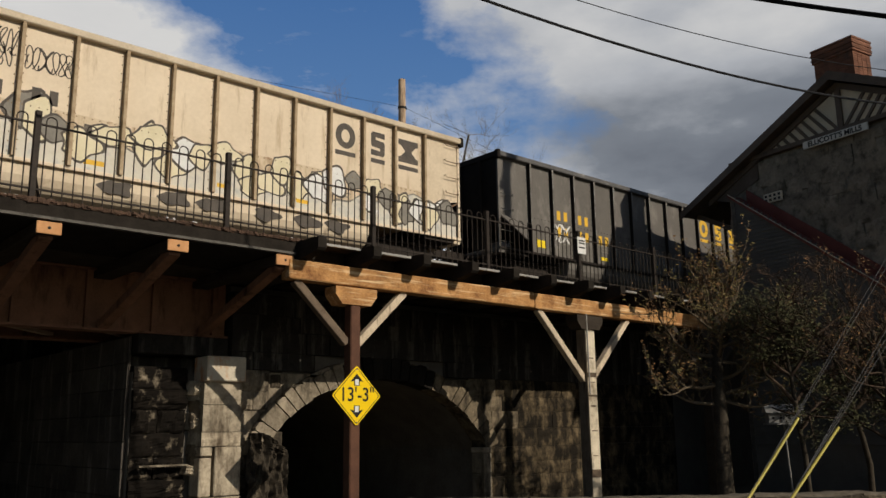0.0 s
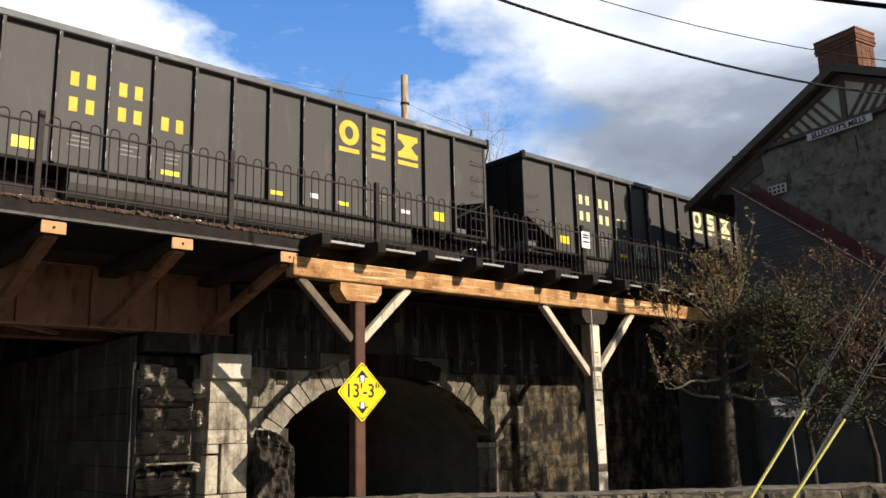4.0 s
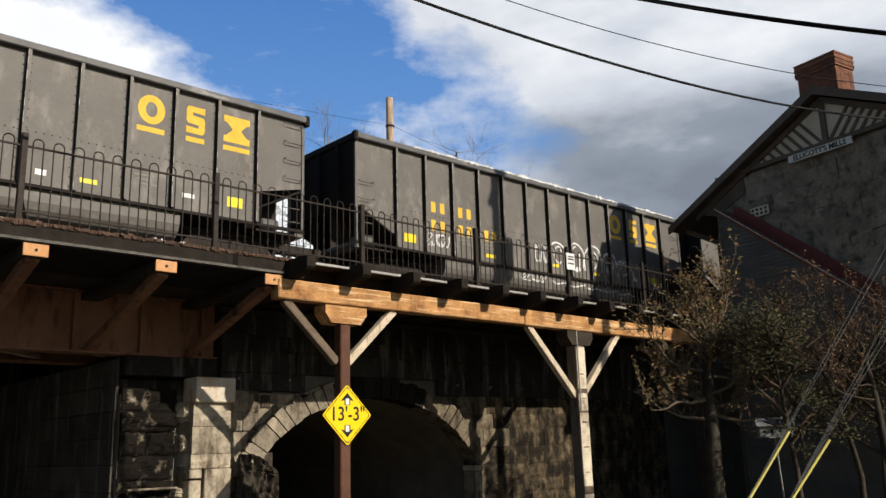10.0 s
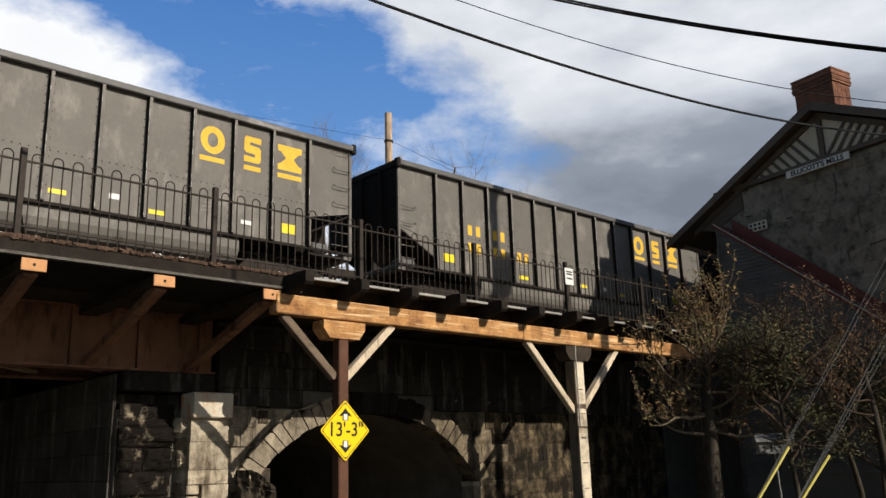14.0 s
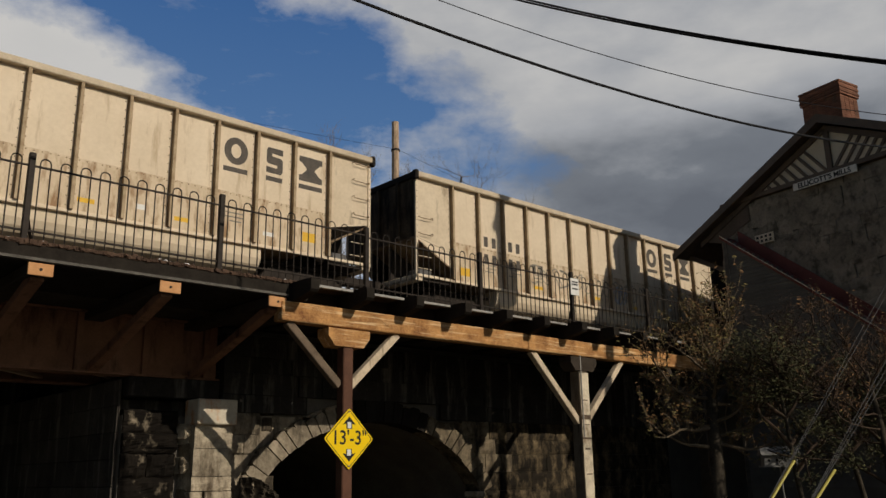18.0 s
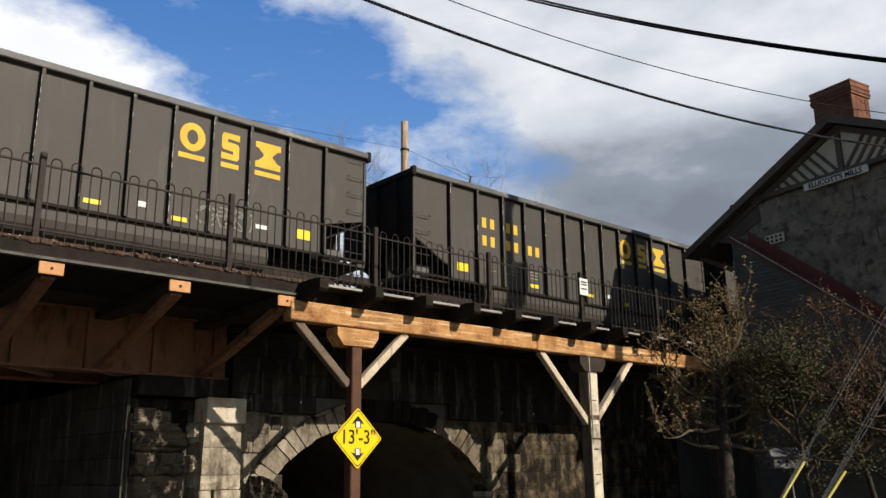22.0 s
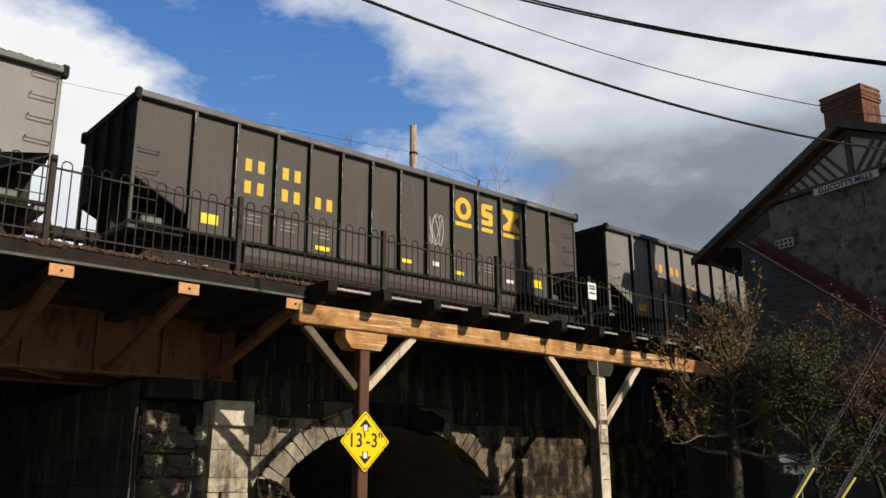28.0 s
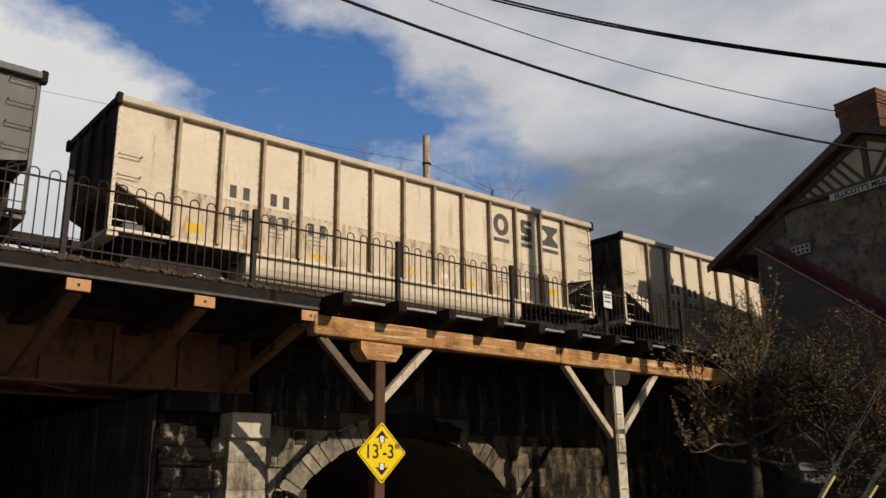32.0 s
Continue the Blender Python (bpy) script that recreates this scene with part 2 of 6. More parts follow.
M_HOUSE = mat("rough_grey_rubble", (0.13, 0.112, 0.088), (0.31, 0.27, 0.21), 0.95, 0, 1.8, 10, 1.0, 1.0, (0.075, 0.068, 0.048), 0.55, vary=0.14, fixed=True)
M_SIDING = mat("dark_painted_clapboard", (0.085, 0.082, 0.074), (0.15, 0.145, 0.13), 0.7, 0, 1.5, 25, 0.1, vary=0.12)
M_TRIM = mat("brown_trim_paint", (0.075, 0.057, 0.044), (0.14, 0.108, 0.082), 0.6, 0, 2, 25, 0.1)
M_REDROOF = mat("red_metal_roof", (0.12, 0.034, 0.026), (0.20, 0.058, 0.045), 0.55, 0.0, 2, 20, 0.1)
M_SHINGLE = mat("dark_roof_shingle", (0.03, 0.03, 0.032), (0.07, 0.068, 0.066), 0.9, 0, 3, 30, 0.5)
M_BRICK = mat("red_brick", (0.125, 0.055, 0.036), (0.245, 0.118, 0.074), 0.9, 0, 4, 40, 0.5, 2.0, (0.10, 0.065, 0.05), 0.58, vary=0.22)
M_STAY = mat("dull_stay_wire", (0.05, 0.05, 0.05), (0.10, 0.10, 0.10), 0.5, 0.5, 6, 40, 0.0)
M_EDGE_DULL = mat("dull_deck_edge", (0.055, 0.050, 0.043), (0.150, 0.140, 0.122), 0.7, 0.2, 5, 40, 0.2)
M_STUCCO = mat("pale_stucco", (0.52, 0.46, 0.35), (0.66, 0.59, 0.46), 0.9, 0, 2, 30, 0.2)
M_BOARD = mat("white_signboard", (0.60, 0.58, 0.52), (0.72, 0.70, 0.64), 0.7, 0, 4, 30, 0.0)
M_INK = mat("black_sign_paint", (0.012, 0.012, 0.012), (0.022, 0.022, 0.022), 0.6, 0, 4, 30, 0.0)
M_SIGN = mat("yellow_road_sign", (0.82, 0.56, 0.005), (0.86, 0.60, 0.008), 0.35, 0, 2, 30, 0.0)
M_GROUND = mat("winter_ground", (0.065, 0.054, 0.036), (0.15, 0.124, 0.083), 0.95, 0, 0.4, 8, 0.5)
M_ROAD = mat("asphalt", (0.065, 0.062, 0.058), (0.115, 0.110, 0.102), 0.9, 0, 0.6, 40, 0.4)
M_BALLAST = mat("ballast", (0.035, 0.03, 0.026), (0.11, 0.098, 0.085), 0.95, 0, 6, 30, 1.0)
M_BARK = mat("tree_bark", (0.022, 0.018, 0.014), (0.080, 0.067, 0.050), 0.95, 0, 5, 40, 0.8, spec=0.05)
M_TWIG = mat("bare_twig", (0.075, 0.056, 0.036), (0.175, 0.135, 0.090), 0.9, 0, 5, 40, 0.3)
M_TWIG_PALE = mat("pale_winter_twig", (0.14, 0.115, 0.092), (0.30, 0.255, 0.21), 0.9, 0, 5, 40, 0.2)
M_TWIG_DARK = mat("dull_dark_twig", (0.028, 0.019, 0.013), (0.085, 0.058, 0.040), 0.9, 0, 5, 40, 0.3)
M_BUD = mat("russet_bud", (0.125, 0.070, 0.030), (0.270, 0.155, 0.068), 0.85, 0, 2.5, 40, 0.2)
M_BUD_DULL = mat("dull_russet_bud", (0.050, 0.028, 0.014), (0.125, 0.070, 0.034), 0.85, 0, 2.5, 40, 0.2)
M_EVERGREEN = mat("dark_evergreen_leaf", (0.026, 0.029, 0.012), (0.090, 0.088, 0.036), 0.8, 0, 2.5, 40, 0.2)
M_BUDGREEN = mat("olive_young_leaf", (0.105, 0.086, 0.032), (0.240, 0.195, 0.072), 0.85, 0, 2.5, 40, 0.2)
M_POLE = mat("utility_pole_wood", (0.36, 0.25, 0.16), (0.68, 0.52, 0.37), 0.85, 0, 3, 40, 0.4, 8.0, (0.10, 0.06, 0.04), 0.6)
M_CABLE = mat("cable_sheath", (0.008, 0.008, 0.009), (0.016, 0.016, 0.018), 0.6, 0, 4, 40, 0.0)
M_GUARD = mat("yellow_guy_guard", (0.32, 0.27, 0.04), (0.46, 0.39, 0.07), 0.45, 0, 3, 40, 0.0)
M_BIRD = mat("white_birdhouse", (0.17, 0.17, 0.165), (0.26, 0.26, 0.25), 0.7, 0, 3, 40, 0.1)

# ---- mesh helpers ----


class Geo:
    """Vertices and faces of one mesh."""

    def __init__(self):
        self.v, self.f = [], []

    def add(self, verts, faces):
        o = len(self.v)
        self.v += [tuple(p) for p in verts]
        self.f += [tuple(i + o for i in q) for q in faces]
        return self

    def box(self, x0, x1, y0, y1, z0, z1, c=0.0, m=None):
        """A box, its edges chamfered by c, moved by the matrix m."""
        lo, hi = (x0, y0, z0), (x1, y1, z1)
        if c <= 0:
            vs = [Vector((hi[0] if i & 1 else lo[0], hi[1] if i & 2 else lo[1], hi[2] if i & 4 else lo[2])) for i in range(8)]
            fs = [(0, 2, 3, 1), (4, 5, 7, 6), (0, 1, 5, 4), (2, 6, 7, 3), (0, 4, 6, 2), (1, 3, 7, 5)]
        else:
            vs, fs = [], []
            for i in range(8):
                s = [(i >> k) & 1 for k in range(3)]
                for a in range(3):
                    vs.append(Vector([(hi[k] if s[k] else lo[k]) + (0 if k == a else (-c if s[k] else c)) for k in range(3)]))
            for a in range(3):
                b, d = (a + 1) % 3, (a + 2) % 3
                for s in (0, 1):
                    fs.append([((s << a) | (p << b) | (q << d)) * 3 + a for p, q in ((0, 0), (1, 0), (1, 1), (0, 1))])
                for p in (0, 1):
                    for q in (0, 1):
                        i, j = (p << b) | (q << d), (1 << a) | (p << b) | (q << d)
                        fs.append([i * 3 + b, j * 3 + b, j * 3 + d, i * 3 + d])
            fs += [(i * 3, i * 3 + 1, i * 3 + 2) for i in range(8)]
        if m is not None:
            vs = [m @ p for p in vs]
        return self.add(vs, fs)

    def beam(self, a, b, w, h, c=0.0, up=(0, 0, 1)):
        """A squared timber from a to b, w wide and h high."""
        a, b = Vector(a), Vector(b)
        d = (b - a).normalized()
        side = d.cross(Vector(up)).normalized()
        top = side.cross(d)
        m = Matrix((d, side, top)).transposed().to_4x4()
        m.translation = a
        return self.box(0, (b - a).length, -w / 2, w / 2, -h / 2, h / 2, c, m)

    def tube(self, pts, r, n=6, r1=None):
        """A round bar along pts, from radius r to r1."""
        pts = [Vector(p) for p in pts]
        r1 = r if r1 is None else r1
        vs, fs = [], []
        for i, p in enumerate(pts):
            d = (pts[min(i + 1, len(pts) - 1)] - pts[max(i - 1, 0)]).normalized()
            ref = Vector((0, 0, 1)) if abs(d.z) < 0.9 else Vector((1, 0, 0))
            s = d.cross(ref).normalized()
            t = s.cross(d)
            rad = r + (r1 - r) * i / max(1, len(pts) - 1)
            vs += [p + rad * (math.cos(2 * math.pi * k / n) * s + math.sin(2 * math.pi * k / n) * t) for k in range(n)]
        for i in range(len(pts) - 1):
            fs += [(i * n + k, i * n + (k + 1) % n, (i + 1) * n + (k + 1) % n, (i + 1) * n + k) for k in range(n)]
        fs += [tuple(range(n))[::-1], tuple(range((len(pts) - 1) * n, len(pts) * n))]
        return self.add(vs, fs)

    def prism(self, outline, a, b, axis="y", m=None):
        """An outline of two coordinates, drawn out along the axis from a to b."""
        put = {"x": lambda p, s: (s, p[0], p[1]), "y": lambda p, s: (p[0], s, p[1]), "z": lambda p, s: (p[0], p[1], s)}[axis]
        n = len(outline)
        vs = [Vector(put(p, s)) for s in (a, b) for p in outline]
        if m is not None:
            vs = [m @ p for p in vs]
        fs = [tuple(range(n)), tuple(range(2 * n - 1, n - 1, -1))]
        fs += [(i, n + i, n + (i + 1) % n, (i + 1) % n) for i in range(n)]
        return self.add(vs, fs)

    def mesh(self, name, material, smooth=False):
        me = bpy.data.meshes.new(name)
        me.from_pydata([tuple(p) for p in self.v], [], self.f)
        bm = bmesh.new()
        bm.from_mesh(me)
        bmesh.ops.recalc_face_normals(bm, faces=bm.faces)
        bm.to_mesh(me)
        bm.free()
        me.materials.append(material)
        if smooth:
            me.shade_smooth()
        return me


def part(name, geo, material, parent, label="", smooth=False, at=None):
    """One mesh object under a thing or under a part."""
    ob = new(name, geo if isinstance(geo, bpy.types.Mesh) else geo.mesh(name, material, smooth))
    ob.parent = parent
    if at is not None:
        ob.matrix_basis = at
    return tagged(ob, label)


def thing(name, label, category, group="", kind="", at=None):
    ob = new(name)
    ob.empty_display_size = 0.2
    if at is not None:
        ob.matrix_basis = at
    return tagged(ob, label, category, group, kind)


def solid(name, geo, material, label, category, group="", kind="", smooth=False):
    return tagged(new(name, geo.mesh(name, material, smooth)), label, category, group, kind)


def words(name, text, size, material, parent, at, squeeze=1.0, bold=0.0):
    """Letters in the built-in font, as a mesh, centred."""
    cu = bpy.data.curves.new(name, "FONT")
    cu.offset = bold
    cu.body, cu.size, cu.align_x, cu.align_y, cu.extrude = text, size, "CENTER", "CENTER", 0.002
    tmp = new(name, cu)
    me = bpy.data.meshes.new_from_object(tmp)
    bpy.data.objects.remove(tmp)
    bpy.data.curves.remove(cu)
    for v in me.vertices:
        v.co.x *= squeeze
    me.materials.clear()
    me.materials.append(material)
    ob = new(name, me)
    ob.parent, ob.matrix_basis = parent, at
    return ob


FRONT = pose(0, 0, 0, 90, 0, 0)

# ---- sky: a drifting layer of broken cloud in front of the blue ----


def cloud_material():
    m = bpy.data.materials.new("broken_cloud")
    m.use_nodes = True
    n, l = m.node_tree.nodes, m.node_tree.links
    n.clear()
    out, emit = n.new("ShaderNodeOutputMaterial"), n.new("ShaderNodeEmission")
    tc, unit = n.new("ShaderNodeTexCoord"), n.new("ShaderNodeVectorMath")
    unit.operation = "NORMALIZE"
    l.new(tc.outputs["Object"], unit.inputs[0])

    def noise_at(scale, detail, rough, stretch=(1, 1, 1.8)):
        mp, tx = n.new("ShaderNodeMapping"), n.new("ShaderNodeTexNoise")
        mp.inputs["Scale"].default_value = stretch
        tx.inputs["Scale"].default_value, tx.inputs["Detail"].default_value, tx.inputs["Roughness"].default_value = scale, detail, rough
        l.new(unit.outputs[0], mp.inputs[0])
        l.new(mp.outputs[0], tx.inputs["Vector"])
        return tx.outputs[0]

    def calc(op, a, b=None, clamp=False):
        k = n.new("ShaderNodeMath")
        k.operation, k.use_clamp = op, clamp
        for i, v in enumerate((a, b)):
            if v is None:
                continue
            if isinstance(v, (int, float)):
                k.inputs[i].default_value = v
            else:
                l.new(v, k.inputs[i])
        return k.outputs[0]

    def dot(v):
        k = n.new("ShaderNodeVectorMath")
        k.operation = "DOT_PRODUCT"
        l.new(unit.outputs[0], k.inputs[0])
        k.inputs[1].default_value = v
        return k.outputs["Value"]

    high = n.new("ShaderNodeSeparateXYZ")
    l.new(unit.outputs[0], high.inputs[0])
    side = dot(GAP_N)
    rag = calc("MULTIPLY", calc("SUBTRACT", noise_at(6.0, 10, 0.60), 0.5), 0.26)
    # the long blue rift between two banks of cloud, closed at its lower end
    rift = calc("MAXIMUM", calc("SUBTRACT", side, GAP_RIGHT), calc("SUBTRACT", -GAP_LEFT, side))
    low = calc("MULTIPLY", calc("SUBTRACT", GAP_END, dot(GAP_ALONG)), 0.5)
    field = calc("ADD", calc("MAXIMUM", rift, low), rag)
    # loose wisps that drift across the rift
    wisp = calc("MULTIPLY", calc("SUBTRACT", noise_at(9.0, 8, 0.58, (1, 1, 3.2)), 0.585), 5.0, True)
    low_sky = calc("MULTIPLY", calc("SUBTRACT", 0.44, high.outputs[2]), 7.0, True)
    cover = calc("MAXIMUM", calc("MULTIPLY", calc("ADD", field, 0.02), 15.0, True), calc("MULTIPLY", wisp, calc("ADD", calc("MULTIPLY", low_sky, 0.85), 0.28)))
    # the bank is grey below and white above, with a billowed upper edge
    broad = calc("MULTIPLY", calc("SUBTRACT", noise_at(4.4, 6, 0.55, (1, 1, 2.6)), 0.5), 1.2)
    puffs = calc("MULTIPLY", calc("SUBTRACT", noise_at(7.0, 8, 0.55, (1, 1, 2.2)), 0.5), 0.9)
    level = calc("ADD", high.outputs[2], calc("MULTIPLY", puffs, 0.10))
    thin = calc("ADD", calc("MULTIPLY", calc("SUBTRACT", 0.415, level), 8.0, True), 0.34)
    bank = calc("MULTIPLY", calc("MULTIPLY", calc("SUBTRACT", side, 0.03), 8.0, True), thin)
    deep = calc("MULTIPLY", bank, calc("ADD", calc("ADD", broad, 0.57), puffs))
    shade = calc("MULTIPLY", calc("MULTIPLY", calc("SUBTRACT", -0.06, side), 3.0, True), calc("MULTIPLY", calc("SUBTRACT", 0.46, high.outputs[2]), 5.0, True))
    crown = calc("MULTIPLY", calc("MULTIPLY", calc("SUBTRACT", level, 0.44), 8.0, True), calc("MULTIPLY", calc("SUBTRACT", side, 0.16), 6.0, True))
    body = calc("ADD", calc("ADD", deep, calc("ADD", calc("MULTIPLY", shade, 0.22), calc("MULTIPLY", crown, 0.16))), calc("MULTIPLY", puffs, 0.22), True)
    tone = n.new("ShaderNodeValToRGB")
    e = tone.color_ramp.elements
    e[0].position, e[0].color = 0.0, (1.0, 0.99, 0.97, 1)
    e[1].position, e[1].color = 1.0, (0.215, 0.24, 0.285, 1)
    for at, c in ((0.3, (0.635, 0.66, 0.705, 1)), (0.62, (0.295, 0.325, 0.375, 1))):
        e.new(at).color = c
    l.new(body, tone.inputs[0])
    # open sky: deep blue above, paler towards the horizon
    rise = n.new("ShaderNodeSeparateXYZ")
    l.new(unit.outputs[0], rise.inputs[0])
    blue = n.new("ShaderNodeValToRGB")
    be = blue.color_ramp.elements
    be[0].position, be[0].color = 0.15, (0.22, 0.42, 0.74, 1)
    be[1].position, be[1].color = 0.58, (0.050, 0.170, 0.48, 1)
    l.new(rise.outputs[2], blue.inputs[0])
    both = n.new("ShaderNodeMix")
    both.data_type = "RGBA"
    l.new(cover, both.inputs[0])
    l.new(blue.outputs[0], both.inputs[6])
    l.new(tone.outputs[0], both.inputs[7])
    l.new(both.outputs[2], emit.inputs[0])
    emit.inputs[1].default_value = 1.0
    l.new(emit.outputs[0], out.inputs[0])
    return m


GAP_N, GAP_ALONG, GAP_RIGHT, GAP_LEFT, GAP_END = (0.3549, -0.6172, 0.7022), (-0.8258, 0.1452, 0.5450), 0.118, 0.062, -0.245


def cloud_layer():
    g, R0 = Geo(), 1500
    az = [radians(a) for a in range(-12, 97, 4)]
    el = [radians(a) for a in range(-2, 47, 4)]
    g.v = [(R0 * math.sin(a) * math.cos(e), R0 * math.cos(a) * math.cos(e), R0 * math.sin(e)) for e in el for a in az]
    k = len(az)
    g.f = [(i * k + j, i * k + j + 1, (i + 1) * k + j + 1, (i + 1) * k + j) for i in range(len(el) - 1) for j in range(k - 1)]
    return solid("backdrop", g, cloud_material(), "broken grey and white cloud drifting over blue sky", "clouds", kind="structure", smooth=True)


clouds = cloud_layer()

# ---- ground and road ----
# level on the near side, half a metre lower beyond the low wall
g = Geo()
for y, z in ((-2500, 0), (2.5, 0), (8.0, -0.5), (2500, -0.5)):
    g.v += [(-2500, y, z), (2500, y, z)]
g.f = [(0, 1, 3, 2), (2, 3, 5, 4), (4, 5, 7, 6)]
solid("ground", g, M_GROUND, "dull brown winter ground", "ground", kind="structure")
g = Geo().box(-7.5, 5.0, 8.0, 29, -0.5, -0.48)
solid("road", g, M_ROAD, "worn grey asphalt road under the bridge", "road", kind="structure")

# ---- stone viaduct wall with its arch ----
WALL_Y, AX, AZ, AA, AB = 17.4, 13.0, 0.25, 3.8, 2.8
SPRING = math.asin((1.2 - AZ) / AB)


def arch(a, b, lo, hi, steps):
    return [(AX + a * math.cos(t), AZ + b * math.sin(t)) for t in np.linspace(lo, hi, steps)]


viaduct = thing("wall_viaduct", "sooty stone railway viaduct wall with one open arch", "wall", kind="structure")
outline = [(6.42, -0.6), (9.34, -0.6)] + arch(AA + 0.04, AB + 0.04, math.pi - SPRING, SPRING, 41) + [(16.46, -0.6), (60, -0.6), (60, 5.1), (8.62, 5.1), (8.62, 3.05), (6.42, 3.05)]
part("core", Geo().prism(outline, WALL_Y + 0.17, 29), M_SOOT, viaduct)
part("jamb", Geo().box(9.3, 10.0, WALL_Y + 0.25, 20.0, -0.6, 1.7), M_SOOT, viaduct)
part("abutment_side", Geo().box(6.39, 6.415, WALL_Y + 0.3, 29, -0.6, 3.80), M_JOINT, viaduct)
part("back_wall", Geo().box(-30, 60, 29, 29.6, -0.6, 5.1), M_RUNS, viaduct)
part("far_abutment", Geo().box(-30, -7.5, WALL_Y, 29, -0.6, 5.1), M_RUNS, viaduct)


def rough_block(seed, c=0.10):
    """A quarry-faced block one metre each way, to be scaled."""
    rnd = random.Random(seed)
    g = Geo()
    n = 4
    vs, fs = [], []
    for j in range(n + 1):
        for i in range(n + 1):
            edge = i in (0, n) or j in (0, n)
            vs.append((i / n - 0.5, -0.5 + (c if edge else rnd.uniform(-0.04, 0.05)), j / n - 0.5))
    for j in range(n):
        for i in range(n):
            o = j * (n + 1) + i
            fs.append((o, o + 1, o + n + 2, o + n + 1))
    ring = list(range(n)) + [n + (n + 1) * k for k in range(n)] + [(n + 1) * n + n - k for k in range(n)] + [(n + 1) * (n - k) for k in range(n)]
    back = len(vs)
    vs += [(vs[i][0], 0.5, vs[i][2]) for i in ring]
    fs += [(ring[k], back + k, back + (k + 1) % len(ring), ring[(k + 1) % len(ring)]) for k in range(len(ring))]
    return g.add(vs, fs)


STONES = {k: [rough_block(s + 10 * i, 0.0 if k == 'runs' else 0.07 if k == 'mottle' else 0.22 if k == 'jamb' else 0.10).mesh("stone", m) for s in range(6)] for i, (k, m) in enumerate((("pale", M_STONE_MID), ("soot", M_SOOT_SHADE), ("mottle", M_MOTTLE), ("runs", M_RUNS), ("jamb", M_JAMB), ("dull", M_STONE_DULL)))}


def broken_block(seed):
    """A shattered block one metre each way, to be scaled: a hollowed, uneven face with crumbled edges."""
    n, vs, fs = 10, [], []
    for j in range(n + 1):
        for i in range(n + 1):
            u, w = i / n - 0.5, j / n - 0.5
            rim = max(abs(u), abs(w)) * 2
            dent = 0.16 * noise.ridged_multi_fractal(Vector((u * 2.4 + seed, 0.3, w * 2.0)), 0.9, 2.1, 4, 1.0, 2.0)
            wob = 0.03 * noise.noise(Vector((seed * 3.1, u * 5, w * 5)))
            vs.append((u * (1 + wob), -0.5 - 0.10 + dent + 0.16 * rim ** 6, w * (1 + wob)))
    for j in range(n):
        for i in range(n):
            o = j * (n + 1) + i
            fs.append((o, o + 1, o + n + 2, o + n + 1))
    ring = list(range(n)) + [n + (n + 1) * k for k in range(n)] + [(n + 1) * n + n - k for k in range(n)] + [(n + 1) * (n - k) for k in range(n)]
    back = len(vs)
    vs += [(vs[i][0], 0.5, vs[i][2]) for i in ring]
    fs += [(ring[k], back + k, back + (k + 1) % len(ring), ring[(k + 1) % len(ring)]) for k in range(len(ring))]
    return Geo().add(vs, fs)


STONES["patchy"] = [broken_block(s).mesh("stone", M_PATCHY) for s in range(6)]


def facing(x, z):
    """Pale dressed stone round the arch, lichened blocks beyond it, dark streaked stone under the deck, shade-darkened
    stone at the road.
    """
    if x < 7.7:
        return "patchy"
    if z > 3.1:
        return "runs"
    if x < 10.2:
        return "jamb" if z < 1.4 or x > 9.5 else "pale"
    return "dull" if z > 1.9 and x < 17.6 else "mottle"


